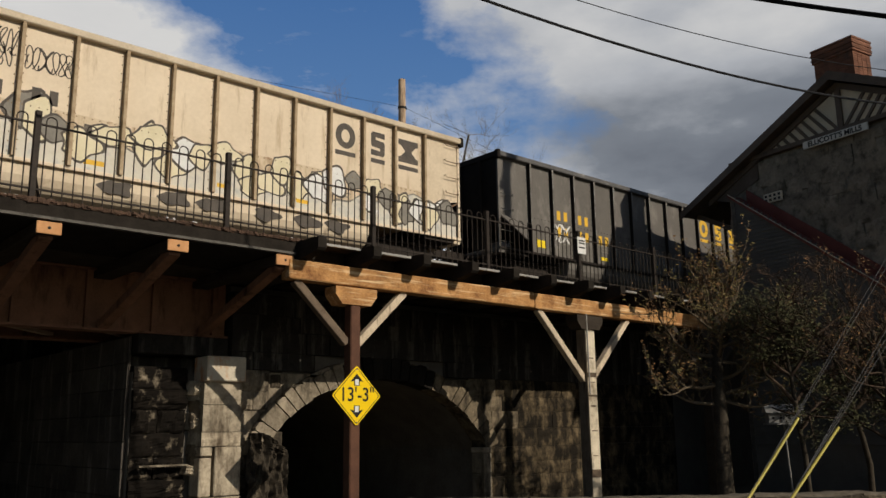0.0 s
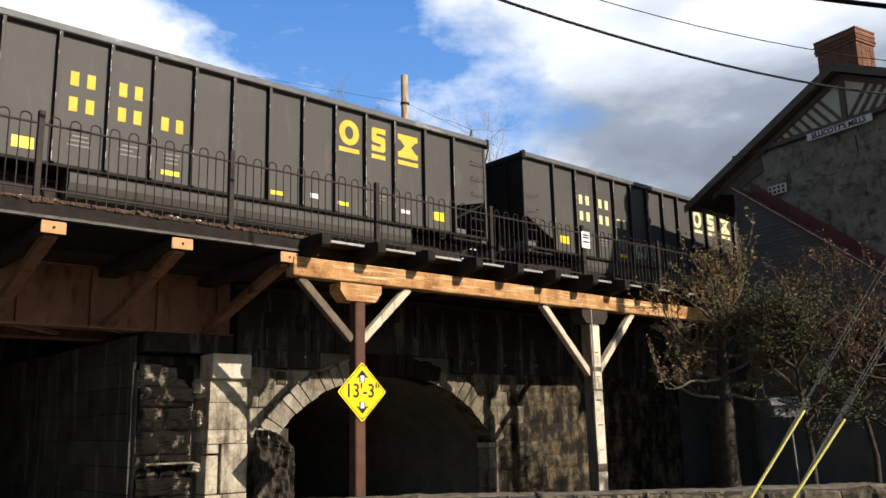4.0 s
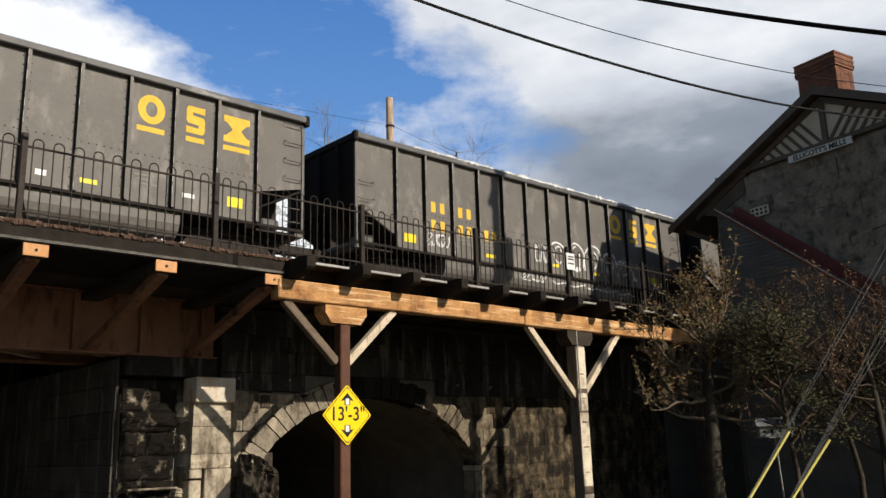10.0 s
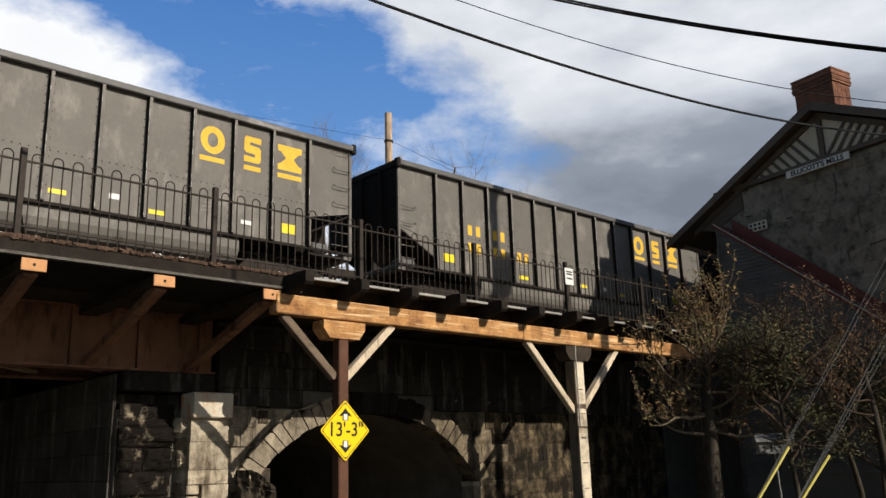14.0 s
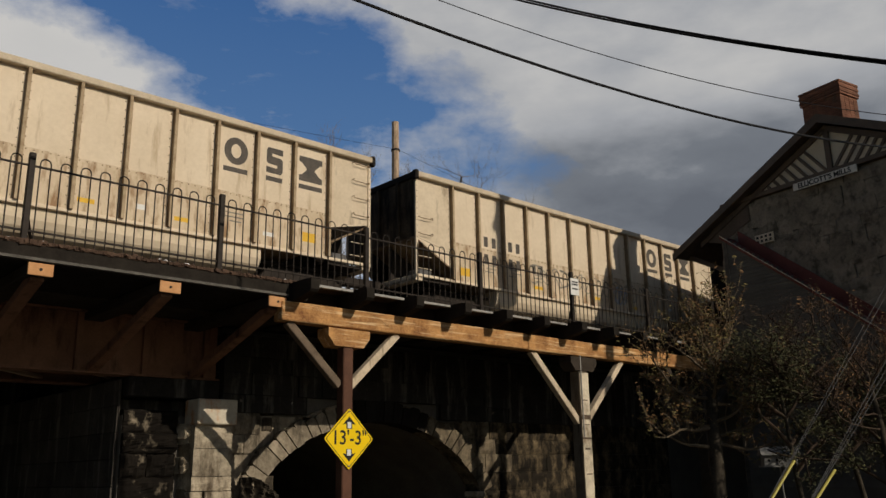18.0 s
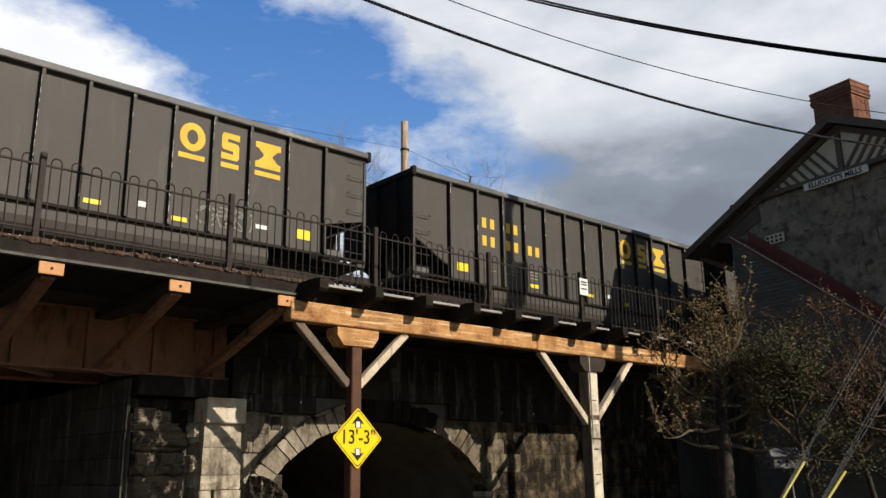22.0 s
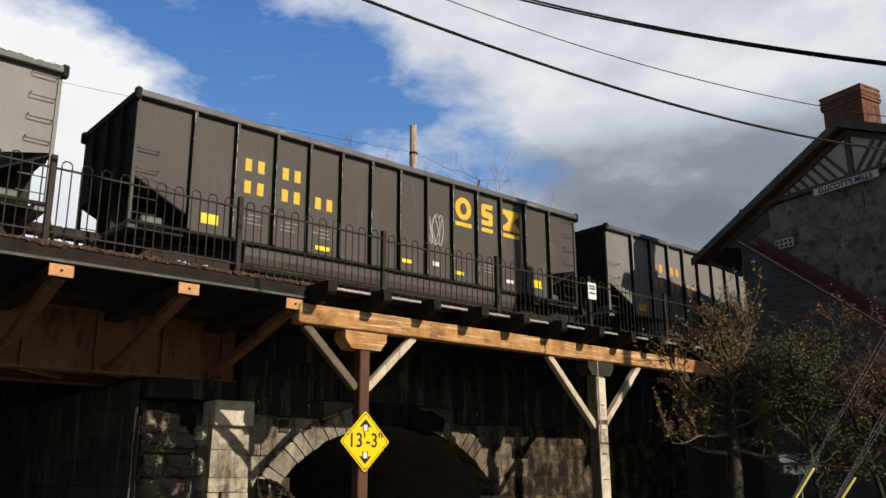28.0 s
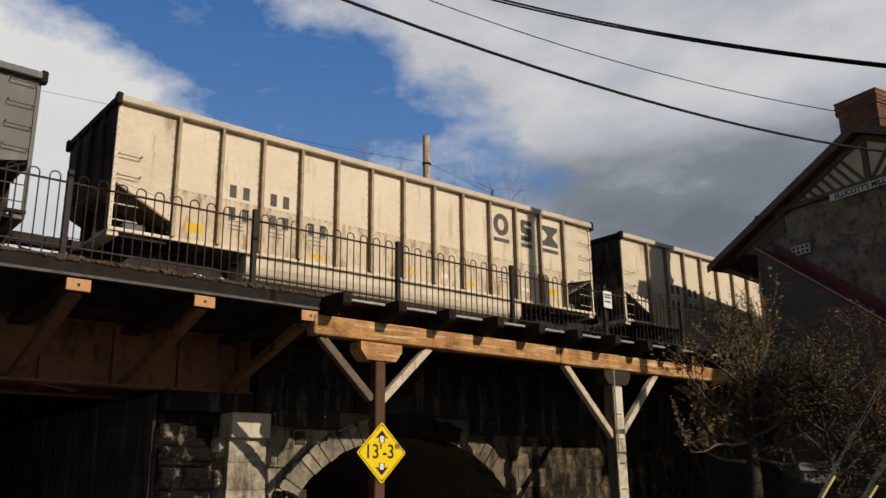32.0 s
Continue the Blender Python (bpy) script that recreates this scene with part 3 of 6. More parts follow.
def wall_pieces():
    rnd = random.Random(4)
    z, count = -0.45, 0
    while z < 4.95:
        h = rnd.uniform(0.36, 0.52)
        zm = z + h / 2
        spans = [(6.42, 7.62), (8.64, 26.0)]
        a, b = AA + 0.56, AB + 0.56
        if zm < 1.8:
            cut = (10.05, 16.44)
        elif zm < AZ + b:
            w = a * math.sqrt(max(0, 1 - ((zm - h / 2 - AZ) / b) ** 2)) if zm - h / 2 > AZ else a
            cut = (AX - w, AX + w)
        else:
            cut = None
        if zm > 3.2:
            spans = [(8.60, 26.0)]
        runs = []
        for s, e in spans:
            if cut and s < cut[0] < e:
                runs += [(s, cut[0]), (cut[1], e)]
            else:
                runs.append((s, e))
        for s, e in runs:
            x = s
            while x < e - 0.05:
                w = min(rnd.uniform(0.5, 1.15) * (1.5 if x > 16.8 else 1.0), e - x)
                if e - x - w < 0.3:
                    w = e - x
                d = 0.42 + (rnd.uniform(0, 0.012) if x > 16.4 else rnd.uniform(-0.02, 0.05))
                if count < 330:
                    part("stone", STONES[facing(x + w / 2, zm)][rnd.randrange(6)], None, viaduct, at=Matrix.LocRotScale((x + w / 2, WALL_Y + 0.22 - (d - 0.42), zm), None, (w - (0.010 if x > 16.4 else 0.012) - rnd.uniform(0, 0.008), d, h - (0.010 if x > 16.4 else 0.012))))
                count += 1
                x += w
        z += h
    # coursed blocks along the side of the abutment, under the bridge
    for row in range(8):
        y = WALL_Y + 0.32
        while y < 28.9:
            w = min(rnd.uniform(0.8, 1.5), 29 - y)
            part("stone", Geo().box(6.35 + rnd.uniform(0, 0.02), 6.395, y + 0.006, y + w - 0.006, -0.6 + 0.55 * row + 0.006, -0.056 + 0.55 * row, 0.008), M_ABUTMENT, viaduct)
            y += w
    # ring of voussoirs
    each = (math.pi - 2 * SPRING) / 33
    for i in range(33):
        t0, t1 = SPRING + each * i + 0.0016, SPRING + each * (i + 1) - 0.0016
        outer, inner, slip = 0.53 + rnd.uniform(-0.07, 0.06), rnd.uniform(0.0, 0.025), rnd.uniform(-0.02, 0.02)
        t0, t1 = t0 + rnd.uniform(0, 0.003), t1 - rnd.uniform(0, 0.003)
        quad = [(AX + (AA + q) * math.cos(t), AZ + (AB + q) * math.sin(t)) for q, t in ((inner, t0), (0.2, t0), (outer - 0.05, t0), (outer, t0 + 0.012), (outer + slip, t1 - 0.012), (outer - 0.04 + slip, t1), (0.25, t1), (inner, t1))]
        # crown stones are darkened for both soot and the shadow of the deck
        part("voussoir", Geo().prism(quad, WALL_Y - 0.05 - 0.015 * (i * 7 % 4), WALL_Y + 0.5), M_STONE_DULL if i < 11 else M_SOOT_SHADE if i <= 20 else M_STONE_MID, viaduct)
    # plain stone filling the haunches behind the ring
    for side, m in ((-1, M_STONE_MID), (1, M_STONE_DULL)):
        turn = np.linspace(SPRING, 1.34, 18)
        arc = [(AX + side * (AA + 0.54) * math.cos(t), AZ + (AB + 0.54) * math.sin(t)) for t in turn]
        edge = 8.72 if side < 0 else 17.5
        part("haunch", Geo().prism(arc + [(arc[-1][0], 3.12), (edge, 3.12), (edge, arc[0][1])], WALL_Y + 0.055, WALL_Y + 0.4), m, viaduct)
    part("impost", Geo().box(16.36, 16.70, WALL_Y - 0.13, WALL_Y + 0.4, 1.12, 1.26, 0.02), M_STONE, viaduct)
    # the pale springer pier under it
    for z0, z1 in ((-0.55, 0.02), (0.03, 0.55), (0.56, 1.11)):
        part("springer", Geo().box(16.40, 16.72, WALL_Y - 0.09, WALL_Y + 0.4, z0, z1, 0.015), M_STONE_MID, viaduct)
    # ragged rock under the springing of the arch
    g, nx, nz = Geo(), 26, 70
    for k in range(nz + 1):
        for i in range(nx + 1):
            u, v = i / nx, k / nz
            z = -0.55 + 2.30 * v
            reach = 1.22 - 0.12 * noise.noise(Vector((3.1, 0.0, z * 2.6))) - 0.62 * (max(0.0, v - 0.70) / 0.3) ** 1.6
            x = 8.94 + reach * u
            rough = 0.24 * noise.ridged_multi_fractal(Vector((x * 6.0, 0.7, z * 0.9)), 0.9, 2.1, 4, 1.0, 2.0) + 0.07 * noise.noise(Vector((x * 9, 2.0, z * 5)))
            g.v.append((x, WALL_Y + 0.06 - rough + 0.35 * max(0.0, u - 0.88) / 0.12, z))
    g.f = [(k * (nx + 1) + i, k * (nx + 1) + i + 1, (k + 1) * (nx + 1) + i + 1, (k + 1) * (nx + 1) + i) for k in range(nz) for i in range(nx)]
    part("rubble_jamb", g, M_JAMB, viaduct, "ragged fissured rock")


# ---- pilaster under the end of the girder ----
pilaster = thing("stone_pilaster", "pale weathered stone pilaster with a projecting cap under the girder end", "pilaster", kind="structure")
part("cap", Geo().box(7.76, 8.69, 16.85, 17.5, 2.86, 3.40, 0.025), M_CAPSTONE, pilaster, "bright cap stone with an orange rust stain")
zz = -0.5
for h, w in ((0.46, 0.96), (0.47, 0.96), (1.05, 0.95), (0.30, 0.92), (0.58, 0.90), (0.50, 0.88)):
    if h > 0.9:
        # the tall lower stone stands beside a narrow packing piece, with an open joint
        part("stone", Geo().box(8.22 - w / 2, 8.02, 17.01, 17.5, zz + 0.012, zz + h - 0.24, 0.02), M_STONE, pilaster)
        part("stone", Geo().box(8.22 - w / 2, 8.02, 16.99, 17.5, zz + h - 0.20, zz + h - 0.012, 0.02), M_STONE, pilaster)
        part("stone", Geo().box(8.075, 8.22 + w / 2, 16.97, 17.5, zz + 0.012, zz + h - 0.012, 0.02), M_STONE, pilaster)
    else:
        part("stone", rough_block(200 + int(100 * zz), 0.05).mesh("stone", M_STONE), None, pilaster, at=Matrix.LocRotScale((8.22, 17.24, zz + h / 2), None, (w, 0.54, h - 0.012)))
    zz += h
# broken edges of the older masonry against its side
ragged = random.Random(77)
zz = 0.9
while zz < 2.75:
    w, h = ragged.uniform(0.08, 0.34), ragged.uniform(0.10, 0.34)
    part("stone", broken_block(30 + int(100 * zz)).mesh("stone", M_STONE if ragged.random() < 0.5 else M_STONE_DULL), None, pilaster, at=Matrix.LocRotScale((7.83 - w / 2, 17.42, zz + h / 2), Euler((0, ragged.uniform(-0.25, 0.25), 0.15)), (w, 0.5, h * 1.15)))
    zz += h

# ---- plate girder span and its brackets ----
girder = thing("plate_girder", "rusty brown riveted plate girder carrying the track", "girder")
part("web", Geo().box(-7.9, 8.5, 17.6, 17.64, 3.9, 5.1), M_GIRDER, girder)
part("bottom_flange", Geo().box(-7.9, 8.5, 17.40, 17.84, 3.86, 3.90), M_GIRDER, girder)
part("top_flange", Geo().box(-7.9, 8.5, 17.40, 17.84, 5.1, 5.14), M_GIRDER, girder)
for i in range(12):
    x = -7.3 + 1.41 * i
    part("stiffener", Geo().box(x - 0.06, x + 0.06, 17.50, 17.6, 3.9, 5.1), M_GIRDER, girder)
rivets = Geo()
for i in range(130):
    for z in (3.97, 5.03):
        rivets.box(-7.85 + 0.125 * i, -7.82 + 0.125 * i, 17.588, 17.6, z, z + 0.03)
tagged(part("riveting", rivets, M_GIRDER, girder), "", "", "", "stuff")
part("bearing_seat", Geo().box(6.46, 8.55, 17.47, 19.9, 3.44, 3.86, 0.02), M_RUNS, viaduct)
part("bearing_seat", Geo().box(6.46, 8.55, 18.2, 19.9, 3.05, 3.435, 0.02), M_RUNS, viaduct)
part("ledge", Geo().box(6.5, 7.56, 17.14, 17.3, 1.09, 1.13, 0.008), M_STONE_MID, viaduct)
back_girder = thing("plate_girder", "rusty brown plate girder on the far side", "girder")
part("web", Geo().box(-7.9, 8.5, 19.9, 19.94, 3.9, 5.1), M_GIRDER, back_girder)
part("bottom_flange", Geo().box(-7.9, 8.5, 19.7, 20.14, 3.86, 3.90), M_GIRDER, back_girder)
for i in range(8):
    x = -6.6 + 2.0 * i
    part("cross_brace", Geo().beam((x, 17.7, 3.98), (x + 2.0, 19.8, 3.98), 0.12, 0.08), M_UNDER, girder, "pale brown cross brace")

for i in range(-3, 3):
    x = 7.87 + 2.2 * (i - 2)
    br = thing("outrigger_bracket", "squared timber outrigger with sawn orange end and brown raking strut", "bracket", "outriggers beside the girder")
    part("timber", Geo().box(x - 0.195, x + 0.195, 14.0, 19.9, 4.95, 5.15, 0.012), M_TIMBER_DARK, br)
    part("end_grain", Geo().box(x - 0.197, x + 0.197, 13.96, 14.0, 4.948, 5.152, 0.008), M_TIMBER_END, br, "sunlit orange end grain")
    part("bolt", Geo().tube([(x, 13.965, 5.05), (x, 13.945, 5.05)], 0.025, 8), M_IRON, br)
    part("strut", Geo().beam((x, 14.12, 4.97), (x, 17.45, 3.95), 0.22, 0.16, 0.01), M_GIRDER, br)

# ---- deck ----
deck = thing("bridge_deck", "dark timber bridge deck with a rust-littered edge", "deck", kind="structure")
part("deck_slab", Geo().box(-30, 60, 16.2, 29, 5.15, 5.6), M_TIMBER_DARK, deck)
part("edge_slab", Geo().box(-30, 8.6, 14.02, 16.2, 5.24, 5.5), M_TAR, deck)
part("edge_strip", Geo().box(-30, 8.1, 13.94, 14.04, 5.185, 5.232), M_EDGE_DULL, deck, "thin grey steel edge strip")
part("soffit", Geo().box(-30, 8.6, 14.04, 17.6, 5.17, 5.232), M_TAR, deck)
part("ballast_bed", Geo().prism([(16.4, 5.6), (28.5, 5.6), (28.5, 5.85), (20.5, 6.0), (17.3, 6.0)], -120, 160, "x"), M_BALLAST, deck)
part("embankment", Geo().box(60, 160, 14.5, 29, -0.6, 5.6), M_BALLAST, deck)
part("embankment", Geo().box(-120, -30, 14.5, 29, -0.6, 5.6), M_BALLAST, deck)
TIE = Geo().box(-0.12, 0.12, -1.3, 1.3, -0.09, 0.09, 0.012).mesh("tie", M_TIMBER_DARK)
for i in range(100):
    part("tie", TIE, None, deck, at=pose(-12 + 0.55 * i, 18.87, 5.96))
for y in (18.15, 19.59):
    part("rail", Geo().prism([(y - 0.07, 6.02), (y + 0.07, 6.02), (y + 0.035, 6.09), (y + 0.035, 6.16), (y - 0.035, 6.16), (y - 0.035, 6.09)], -120, 160, "x"), M_TRUCK, deck)
rnd = random.Random(11)
lit = Geo()
for i in range(900):
    x, y, s = rnd.uniform(1, 9.0), 14.1 + abs(rnd.gauss(0, 0.5)), rnd.uniform(0.015, 0.06)
    lit.box(-s * rnd.uniform(1, 2.5), s, -s, s, 0, s * rnd.uniform(0.5, 1.3), s * 0.25, pose(x, y, 5.5, rnd.uniform(-8, 8), rnd.uniform(-8, 8), rnd.uniform(0, 180)))
solid("deck_litter", lit, M_RUST, "rusty scale and chippings along the deck edge", "debris", kind="stuff")
crust = Geo()
for i in range(1500):
    x = 1 + 8.0 * rnd.random()
    bulk = 0.5 + 0.5 * noise.noise(Vector((x * 1.7, 4.0, 0)))
    s1 = rnd.uniform(0.010, 0.034) * (0.6 + bulk)
    crust.box(-s1 * rnd.uniform(1, 3.2), s1, 0, 0.10 + rnd.uniform(0, 0.2), -0.015 - rnd.uniform(0, 0.07) * bulk, rnd.uniform(0.0, 0.05) * bulk, 0.003, pose(x, 13.985 + abs(rnd.gauss(0, 0.06)), 5.505, rnd.uniform(-10, 10), rnd.uniform(-16, 16), rnd.uniform(-30, 30)))
flecks = Geo()
for i in range(60):
    x, s0 = rnd.uniform(1, 9.0), rnd.uniform(0.008, 0.026)
    flecks.box(-s0 * 2.2, s0 * 2.2, -s0, s0, 0, s0, s0 * 0.2, pose(x, 14.03 + abs(rnd.gauss(0, 0.2)), 5.53, 0, 0, rnd.uniform(0, 180)))
solid("paint_flakes", flecks, M_WHITE, "pale paint flakes scattered on the deck edge", "debris", kind="stuff")
solid("deck_crust", crust, M_RUST, "flaking rust crust on the deck edge", "debris", kind="stuff")

# ---- timber trestle: sill beam, joists, walkway, posts ----
beam = thing("sill_beam", "long sunlit weathered timber beam under the walkway joists", "beam")
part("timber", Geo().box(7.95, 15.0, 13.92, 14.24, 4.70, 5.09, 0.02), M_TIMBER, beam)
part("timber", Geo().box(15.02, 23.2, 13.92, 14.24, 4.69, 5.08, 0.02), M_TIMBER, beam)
for i in range(12):
    x = 8.25 + 1.36 * i
    j = thing("joist", "dark creosoted walkway joist with a square-cut end", "joist", "walkway joists")
    tip = 13.24 + 0.03 * (i % 3)
    part("timber", Geo().prism([(tip, 5.44), (tip, 5.24), (tip + 0.06, 5.19), (13.80, 5.10), (17.3, 5.10), (17.3, 5.46), (tip + 0.20, 5.46)], x - 0.10, x + 0.10, "x"), M_TAR, j)
for i in range(11):
    x = 8.25 + 1.36 * i
    walkway = thing("walkway_plank", "weathered walkway planking with a pale steel edge between two joists", "plank", "walkway planks")
    for k in range(5):
        y = 13.78 + 0.50 * k
        part("plank", Geo().box(x + 0.02, x + 1.34, y, y + 0.47, 5.425, 5.475, 0.006), M_TIMBER_DARK, walkway)
    part("blocking", Geo().box(x + 0.12, x + 1.24, 14.30, 14.36, 4.86, 5.424), M_TAR, walkway)
    part("edge_strip", Geo().box(x + 0.2, x + 1.24, 13.70, 13.775, 5.40, 5.45, 0.004), M_STEEL_EDGE, walkway, "pale galvanised edge strip")


def trestle_post(x, top, material, label, halo):
    t = thing("trestle_post", label, "post", "trestle posts", at=Matrix.Translation((x, 14.1, 0)))
    q = 0.122 if halo else 0.17
    turn = Matrix() if halo else Matrix.Rotation(radians(-4), 4, "Z")
    part("shaft", Geo().box(-q, q, -0.17, -0.17 + 2 * q, -0.52, 4.30, 0.02), material, t, at=turn)
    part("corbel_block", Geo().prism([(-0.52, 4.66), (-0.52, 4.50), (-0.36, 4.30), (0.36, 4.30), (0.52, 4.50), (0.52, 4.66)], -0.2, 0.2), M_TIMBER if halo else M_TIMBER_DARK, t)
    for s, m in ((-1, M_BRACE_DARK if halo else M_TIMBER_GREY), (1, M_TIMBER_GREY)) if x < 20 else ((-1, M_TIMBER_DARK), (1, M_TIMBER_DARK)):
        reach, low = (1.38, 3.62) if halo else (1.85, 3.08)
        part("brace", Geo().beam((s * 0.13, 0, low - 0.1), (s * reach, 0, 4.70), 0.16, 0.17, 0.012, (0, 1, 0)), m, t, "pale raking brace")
    return t


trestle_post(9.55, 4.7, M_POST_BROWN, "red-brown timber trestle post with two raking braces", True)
post_b = trestle_post(17.12, 4.7, M_POST_TAN, "grey timber trestle post with braces and peeling white face", False)
part("painted_face", Geo().box(-0.160, 0.165, -0.182, -0.1705, -0.5, 4.25, 0.004), M_PEEL, post_b, "peeling white painted strip", at=Matrix.Rotation(radians(-4), 4, "Z"))
part("conduit", Geo().tube([(-0.13, -0.19, 2.6), (-0.14, -0.19, 4.7)], 0.018, 6), M_STEEL_EDGE, post_b)
for k in range(5):
    z = 1.05 + 0.62 * k
    part("mark_bar", Geo().box(-0.10, 0.08 + 0.03 * (k % 2), -0.185, -0.1825, z, z + 0.02 + 0.012 * (k % 3)), M_BRACE_DARK, post_b, at=Matrix.Rotation(radians(-4), 4, "Z"))
for z, hh in ((0.52, 0.2), (2.55, 0.05), (3.05, 0.12)):
    part("bare_patch", Geo().box(-0.166, 0.170, -0.186, -0.172, z, z + hh, 0.003), M_BRACE_DARK, post_b, "bare dark timber", at=Matrix.Rotation(radians(-4), 4, "Z"))
trestle_post(23.0, 4.7, M_TIMBER_DARK, "dark timber trestle post behind the branches", False)

# ---- clearance sign ----
sign = thing("clearance_sign", "yellow diamond road sign with black clearance height on the brown post", "road sign", at=pose(9.56, 13.90, 2.46))
D = 0.605
r = 0.045


def diamond(d, r):
    pts = []
    for k in range(4):
        a = math.pi / 2 * k
        cx, cz = (d - r * 1.41) * math.cos(a), (d - r * 1.41) * math.sin(a)
        pts += [(cx + r * math.cos(a + b), cz + r * math.sin(a + b)) for b in (-0.785, -0.4, 0, 0.4, 0.785)]
    return pts


part("plate", Geo().prism(diamond(D, r), -0.004, 0.004), M_SIGN, sign)
words("clearance_text", "13'-3\"", 0.39, M_INK, sign, Matrix.Translation((0.01, -0.006, 0.01)) @ FRONT, 0.94, 0.004)
rim_out, rim_in = diamond(D - 0.035, r), diamond(D - 0.055, r)
n = len(rim_out)
part("border", Geo().add([(x, -0.0055, z) for x, z in rim_out + rim_in], [(k, (k + 1) % n, n + (k + 1) % n, n + k) for k in range(n)]), M_INK, sign, "thin black border line")
for s in (1, -1):
    part("arrow", Geo().prism([(-0.16, s * 0.275), (0.0, s * 0.44), (0.16, s * 0.275), (0.07, s * 0.295), (0.07, s * 0.195), (-0.07, s * 0.195), (-0.07, s * 0.295)], -0.008, -0.004), M_INK, sign, "black arrow")
    part("bolt", Geo().tube([(0, -0.004, s * 0.52), (0, -0.014, s * 0.52)], 0.014, 8), M_STEEL_EDGE, sign)
    part("patch", Geo().box(-0.045, 0.045, -0.010, -0.008, s * 0.265 - 0.06, s * 0.265 + 0.06), M_WHITE, sign, "small white letter patch")

# ---- iron fence along the walkway ----


def fence_bay(i):
    x0, x1 = 3.22 + 3.48 * (i - 0), 3.22 + 3.48 * (i + 1)
    y, base = 14.2, 5.52 if i < 2 else 5.48
    f = thing("fence_bay", "dark iron hoop-top railing with slender bars", "fence", "railing along the bridge", at=Matrix.Translation((x0, y, base)))
    part("post", Geo().box(-0.05, 0.05, -0.05, 0.05, 0, 1.54, 0.008), M_IRON, f)
    part("back_stay", Geo().beam((0.02, 0.06, 0.55), (0.28, 0.45, 0.0), 0.05, 0.02), M_IRON, f)
    for z in (0.2, 1.32):
        part("rail", Geo().box(0.05, 3.43, -0.02, 0.02, z - 0.014, z + 0.014), M_IRON, f)
    n = 10
    for k in range(n):
        a, b = 0.14 + 0.335 * k, 0.14 + 0.335 * k + 0.168
        pts = [(a, 0, 0.06), (a, 0, 1.36)] + [((a + b) / 2 - 0.084 * math.cos(t), 0, 1.40 + 0.075 * math.sin(t)) for t in np.linspace(0, math.pi, 7)] + [(b, 0, 1.36), (b, 0, 0.06)]
        part("hoop", Geo().tube(pts, 0.0125, 5), M_IRON, f)
    return f


for i in range(-2, 6):
    fence_bay(i)
notice = thing("notice_board", "small white notice with dark bars fixed to a railing post", "notice", at=pose(17.16, 14.10, 6.6))
part("plate", Geo().box(-0.17, 0.17, -0.01, 0.01, -0.23, 0.23, 0.004), M_WHITE, notice)
for z in (0.13, 0.06, -0.06):
    part("bar", Geo().box(-0.12, 0.12, -0.014, -0.011, z - 0.02, z + 0.02), M_INK, notice)

# ---- coal cars ----
RAIL_Z, TRACK_Y = 6.16, 18.87
PITCH = {"A": 17.05, "B": 16.28}
HALF = {"A": 7.73, "B": 7.33}
BAY = {"A": 1.06, "B": 1.0}
# the ribs from end to end; the B cars have wider bays next to their ends
RIBS = {"A": [1.06 * k for k in range(-6, 7)], "B": [-5.99, -4.91] + [0.96 * k for k in range(-4, 5)] + [4.91, 5.99]}


def rib_at(kind, k):
    """The place along the car of rib k, counted in whole and part bays from the first."""
    i = max(0, min(11, math.floor(k)))
    u, v = RIBS[kind][i], RIBS[kind][i + 1]
    return u + (k - i) * (v - u)


